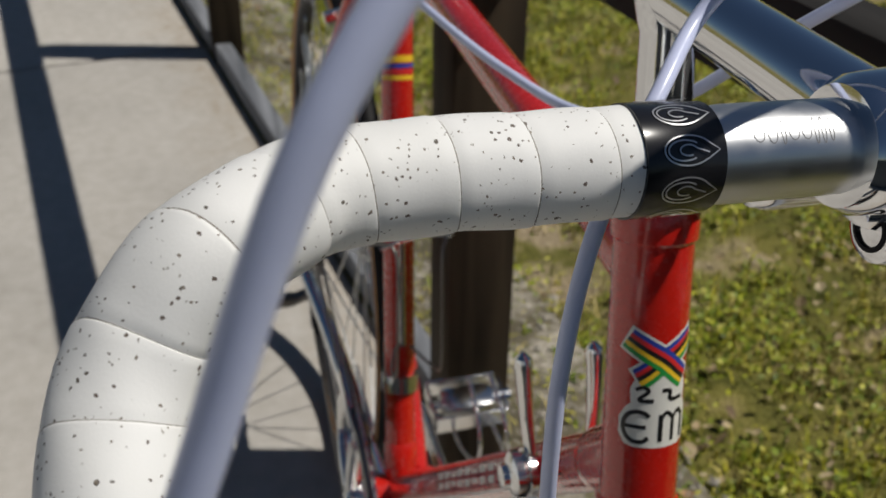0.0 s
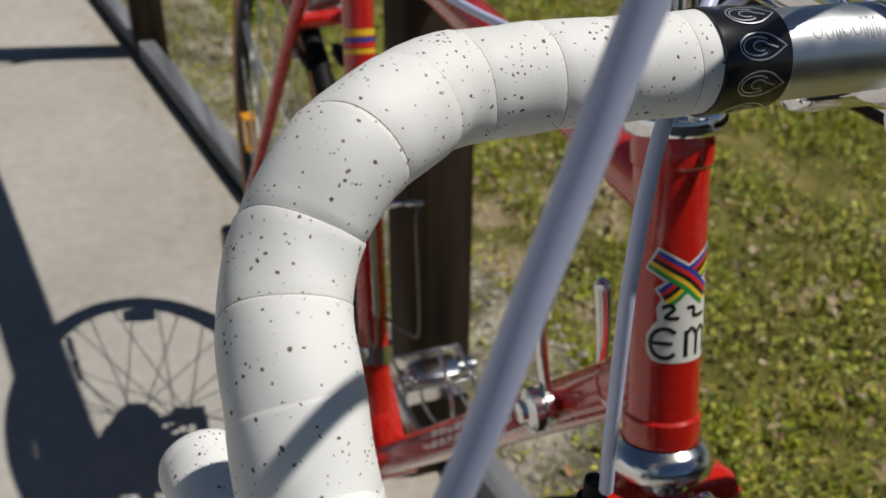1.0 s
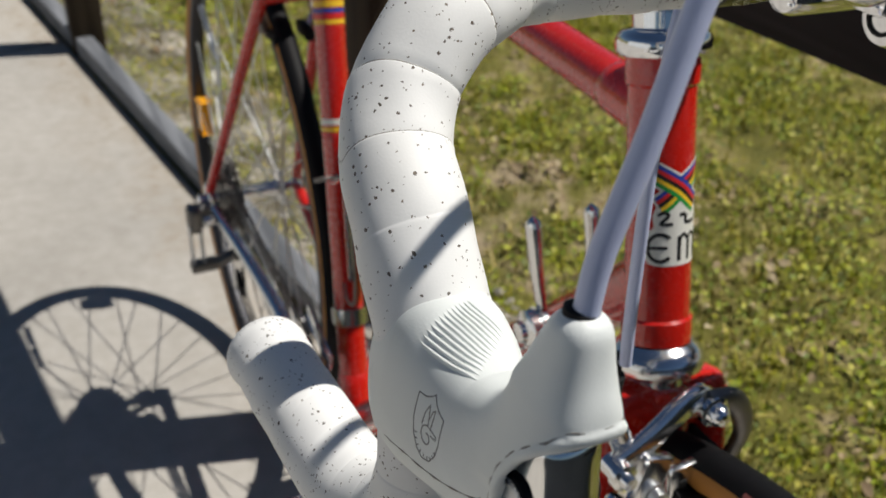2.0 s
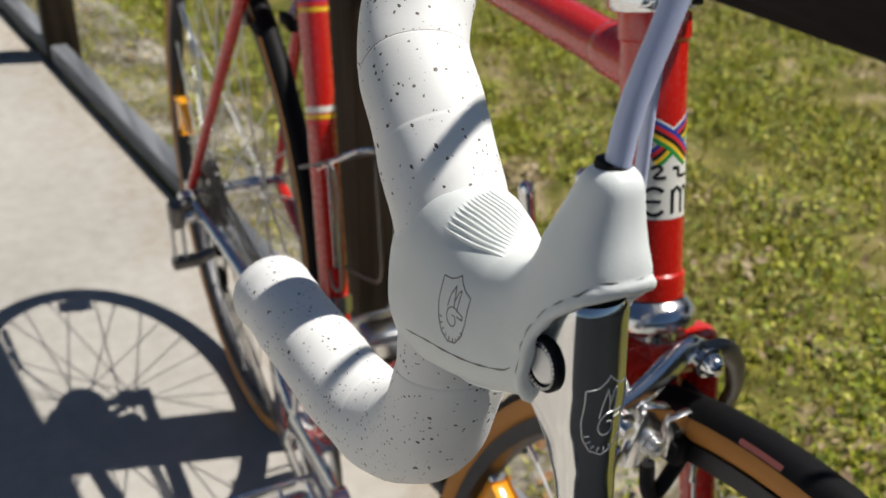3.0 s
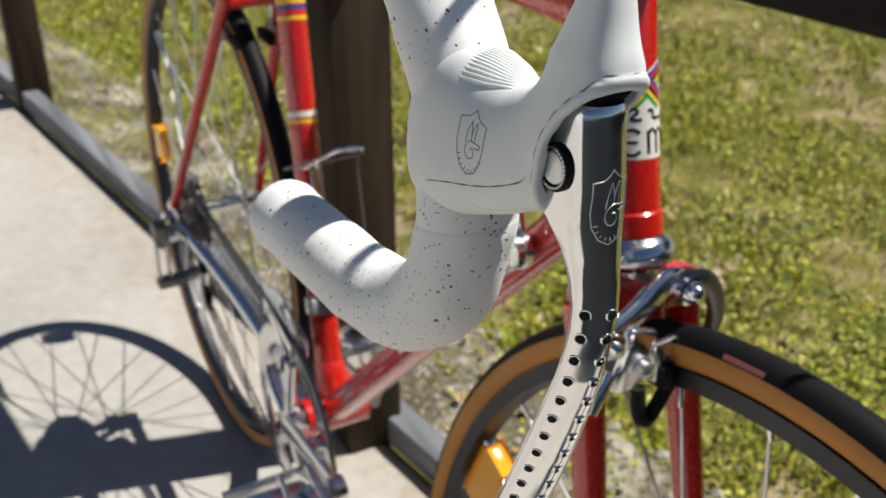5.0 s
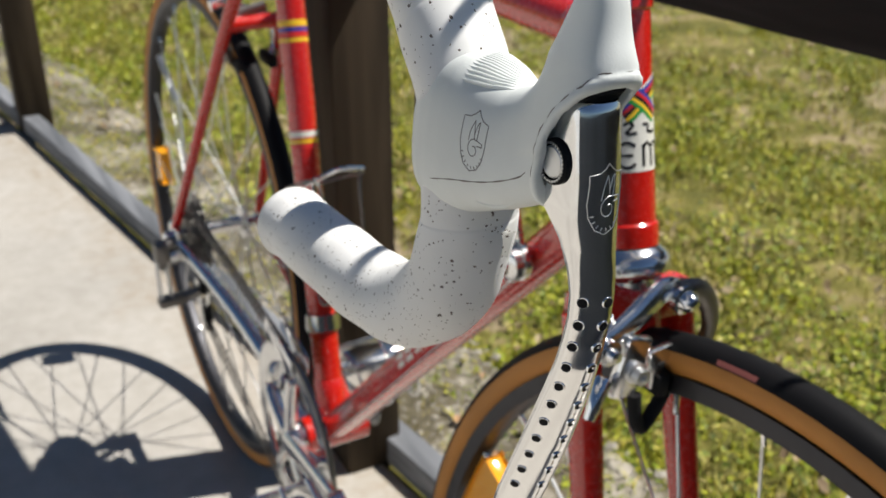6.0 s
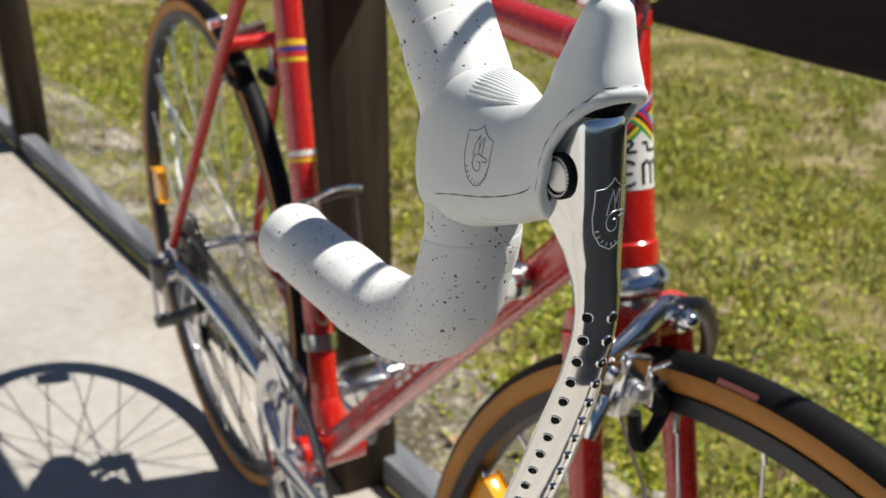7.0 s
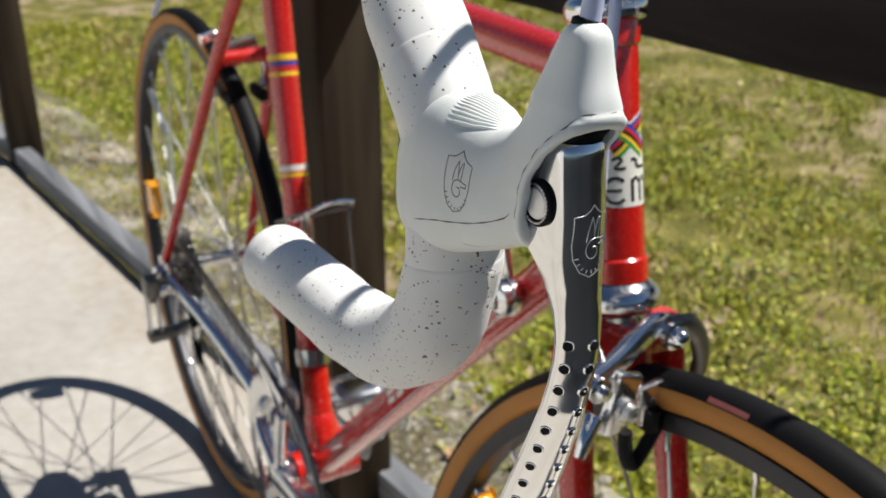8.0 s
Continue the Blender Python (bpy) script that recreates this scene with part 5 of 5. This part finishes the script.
def lawn(name, count, u0, u1, v0, v1, h0, h1, width, clumps, label):
    cu = rng.uniform(u0, u1, clumps)
    cv = v0 + (v1 - v0) * rng.uniform(0, 1, clumps) ** 1.25
    pick = rng.integers(0, clumps, count)
    u = cu[pick] + rng.normal(0, 0.035, count)
    v = cv[pick] + rng.normal(0, 0.035, count)
    keep = (v > v0) & thinned(u, v, 0.10)
    u, v = u[keep], v[keep]
    n = len(u)
    o = np.array([0.0, edge(0), -0.036])
    base = o + np.outer(u, AL) + np.outer(v, OUT)
    a = rng.uniform(0, math.tau, n)
    h = rng.uniform(h0, h1, n) * rng.uniform(0.4, 1, n)
    lean = rng.uniform(0.2, 1.1, n)
    d = np.stack([np.cos(a), np.sin(a), np.zeros(n)], 1)
    w = np.stack([-np.sin(a), np.cos(a), np.zeros(n)], 1) * (width * rng.uniform(0.5, 1.2, n))[:, None]
    mid = base + d * (h * lean * 0.35)[:, None] + np.array([0, 0, 1.0]) * (h * 0.62)[:, None]
    tip = base + d * (h * lean)[:, None] + np.array([0, 0, 1.0]) * (h * (1.0 - 0.3 * lean))[:, None]
    verts = np.stack([base - w, base + w, mid - w * 0.7, mid + w * 0.7, tip], 1).reshape(-1, 3)
    i = np.arange(n) * 5
    faces = np.vstack([np.stack([i, i + 1, i + 3], 1), np.stack([i, i + 3, i + 2], 1), np.stack([i + 2, i + 3, i + 4], 1)])
    me = bpy.data.meshes.new(name)
    me.from_pydata(verts.tolist(), [], faces.tolist())
    me.materials.append(BLADE)
    return tagged(new(name, me), label, "grass", kind="stuff")


lawn("grass", 150000, -3.6, 2.2, 0.25, 4.2, 0.018, 0.052, 0.0023, 4200, "short patchy green and straw-coloured lawn grass")
lawn("weeds", 15000, -2.6, 0.9, 0.048, 0.30, 0.02, 0.06, 0.0024, 150, "loose weeds growing along the board")

# crumbled concrete on the strip
def rubble(name, count, u0, u1, v0, v1, label):
    verts, faces = [], []
    for k in range(count):
        u, v = rng.uniform(u0, u1), v0 + (v1 - v0) * rng.uniform(0, 1)
        r = rng.uniform(0.002, 0.006) * (2.2 if k % 17 == 0 else 1)
        c = np.array([0.0, edge(0), -0.012 + r * 0.3]) + u * np.array(AL) + v * np.array(OUT)
        q = rng.uniform(0.6, 1.2, 6) * r
        n = len(verts)
        verts += [tuple(c + d) for d in ((q[0], 0, 0), (0, q[1], 0), (-q[2], 0, 0), (0, -q[3], 0), (0, 0, q[4] * 0.7), (0, 0, -q[5] * 0.7))]
        faces += [(n + i, n + (i + 1) % 4, n + 4) for i in range(4)] + [(n + (i + 1) % 4, n + i, n + 5) for i in range(4)]
    me = bpy.data.meshes.new(name)
    me.from_pydata(verts, [], faces)
    me.materials.append(RUBBLE)
    return tagged(new(name, me), label, "rubble", kind="stuff")


RUBBLE = make_concrete("crumbled_concrete", (0.42, 0.39, 0.33))
rubble("rubble", 3000, -2.6, 0.8, 0.055, 0.32, "pale crumbs of broken concrete on the strip")

# low broad-leaved plants and dead leaf scraps in the turf
def broadleaf(name, count, clumps, label, material, lo, hi, bare=0.05):
    cu, cv = rng.uniform(-3.4, 2.2, clumps), 0.2 + 3.8 * rng.uniform(0, 1, clumps) ** 1.3
    pick = rng.integers(0, clumps, count)
    u, v = cu[pick] + rng.normal(0, 0.045, count), np.maximum(0.19, cv[pick] + rng.normal(0, 0.045, count))
    keep = thinned(u, v, bare)
    u, v = u[keep], v[keep]
    n = len(u)
    base = np.array([0.0, edge(0), -0.030]) + np.outer(u, AL) + np.outer(v, OUT)
    base[:, 2] += rng.uniform(0, 0.022, n)
    a = rng.uniform(0, math.tau, n)
    l = rng.uniform(lo, hi, n)
    tilt = rng.uniform(-0.3, 0.9, n)
    d = np.stack([np.cos(a) * np.cos(tilt), np.sin(a) * np.cos(tilt), np.sin(tilt)], 1)
    w = np.stack([-np.sin(a), np.cos(a), rng.normal(0, 0.35, n)], 1) * (l * rng.uniform(0.22, 0.42, n))[:, None]
    d = d * l[:, None]
    up = np.array([0, 0, 1.0]) * (l * 0.12)[:, None]
    verts = np.stack([base, base + d * 0.35 + w + up, base + d * 0.4, base + d * 0.35 - w + up, base + d * 0.75 + w * 0.7 + up, base + d * 0.75 - w * 0.7 + up, base + d], 1).reshape(-1, 3)
    i = np.arange(n)[:, None] * 7
    tri = np.array([(0, 2, 1), (0, 3, 2), (1, 2, 4), (2, 3, 5), (2, 6, 4), (2, 5, 6)])
    faces = (i[:, :, None] + tri[None]).reshape(-1, 3)
    me = bpy.data.meshes.new(name)
    me.from_pydata(verts.tolist(), [], faces.tolist())
    me.materials.append(material)
    return tagged(new(name, me), label, "plants", kind="stuff")


CLOVER = principled("clover_leaf", (0.14, 0.19, 0.03), 0.55)
g = CLOVER.node_tree.nodes.new("ShaderNodeNewGeometry")
to(CLOVER, ramp(CLOVER, g.outputs["Random Per Island"], [(0.0, (0.055, 0.095, 0.003)), (0.5, (0.24, 0.31, 0.008)), (0.85, (0.46, 0.47, 0.022)), (1.0, (0.66, 0.60, 0.16))]), "Base Color")
straw = principled("straw_scrap", (0.5, 0.4, 0.24), 0.7)
g = straw.node_tree.nodes.new("ShaderNodeNewGeometry")
to(straw, ramp(straw, g.outputs["Random Per Island"], [(0.0, (0.14, 0.09, 0.045)), (0.5, (0.34, 0.25, 0.13)), (1.0, (0.55, 0.45, 0.28))]), "Base Color")
broadleaf("clover", 110000, 3000, "low broad-leaved clover growing in the lawn", CLOVER, 0.005, 0.014)
broadleaf("leaf_litter", 5000, 420, "dead straw-coloured leaf scraps in the lawn", straw, 0.008, 0.026, 1.0)

# dry leaves and stones by the board
leaf_mat = principled("dry_leaf", (0.34, 0.17, 0.07), 0.75)
nse = texture(leaf_mat, 60, 4)
to(leaf_mat, ramp(leaf_mat, nse.outputs["Fac"], [(0.3, (0.26, 0.11, 0.04)), (0.7, (0.52, 0.33, 0.17))]), "Base Color")
for k in range(26):
    u, v = rng.uniform(-0.5, 0.75), rng.uniform(0.06, 0.28)
    p = Vector((0, edge(0), -0.010)) + AL * u + OUT * v
    a, l = rng.uniform(0, math.tau), rng.uniform(0.012, 0.030)
    bm = B()
    rows = []
    for j in range(6):
        t = j / 5
        w = l * 0.32 * math.sin(math.pi * min(0.97, t * 0.92 + 0.06))
        z = 0.003 + 0.006 * math.sin(t * 2.6 + k)
        rows.append([bm.verts.new((l * (t - 0.5), w * e, z + 0.003 * abs(e))) for e in (-1, 0, 1)])
    for q, r in zip(rows, rows[1:]):
        bm.faces.new((q[0], q[1], r[1], r[0]))
        bm.faces.new((q[1], q[2], r[2], r[1]))
    tagged(part("dry_leaf", bm, leaf_mat, m=Matrix.Translation(p) @ Matrix.Rotation(a, 4, "Z")), "curled dry brown leaf on the concrete strip", "leaf", "fallen leaves")
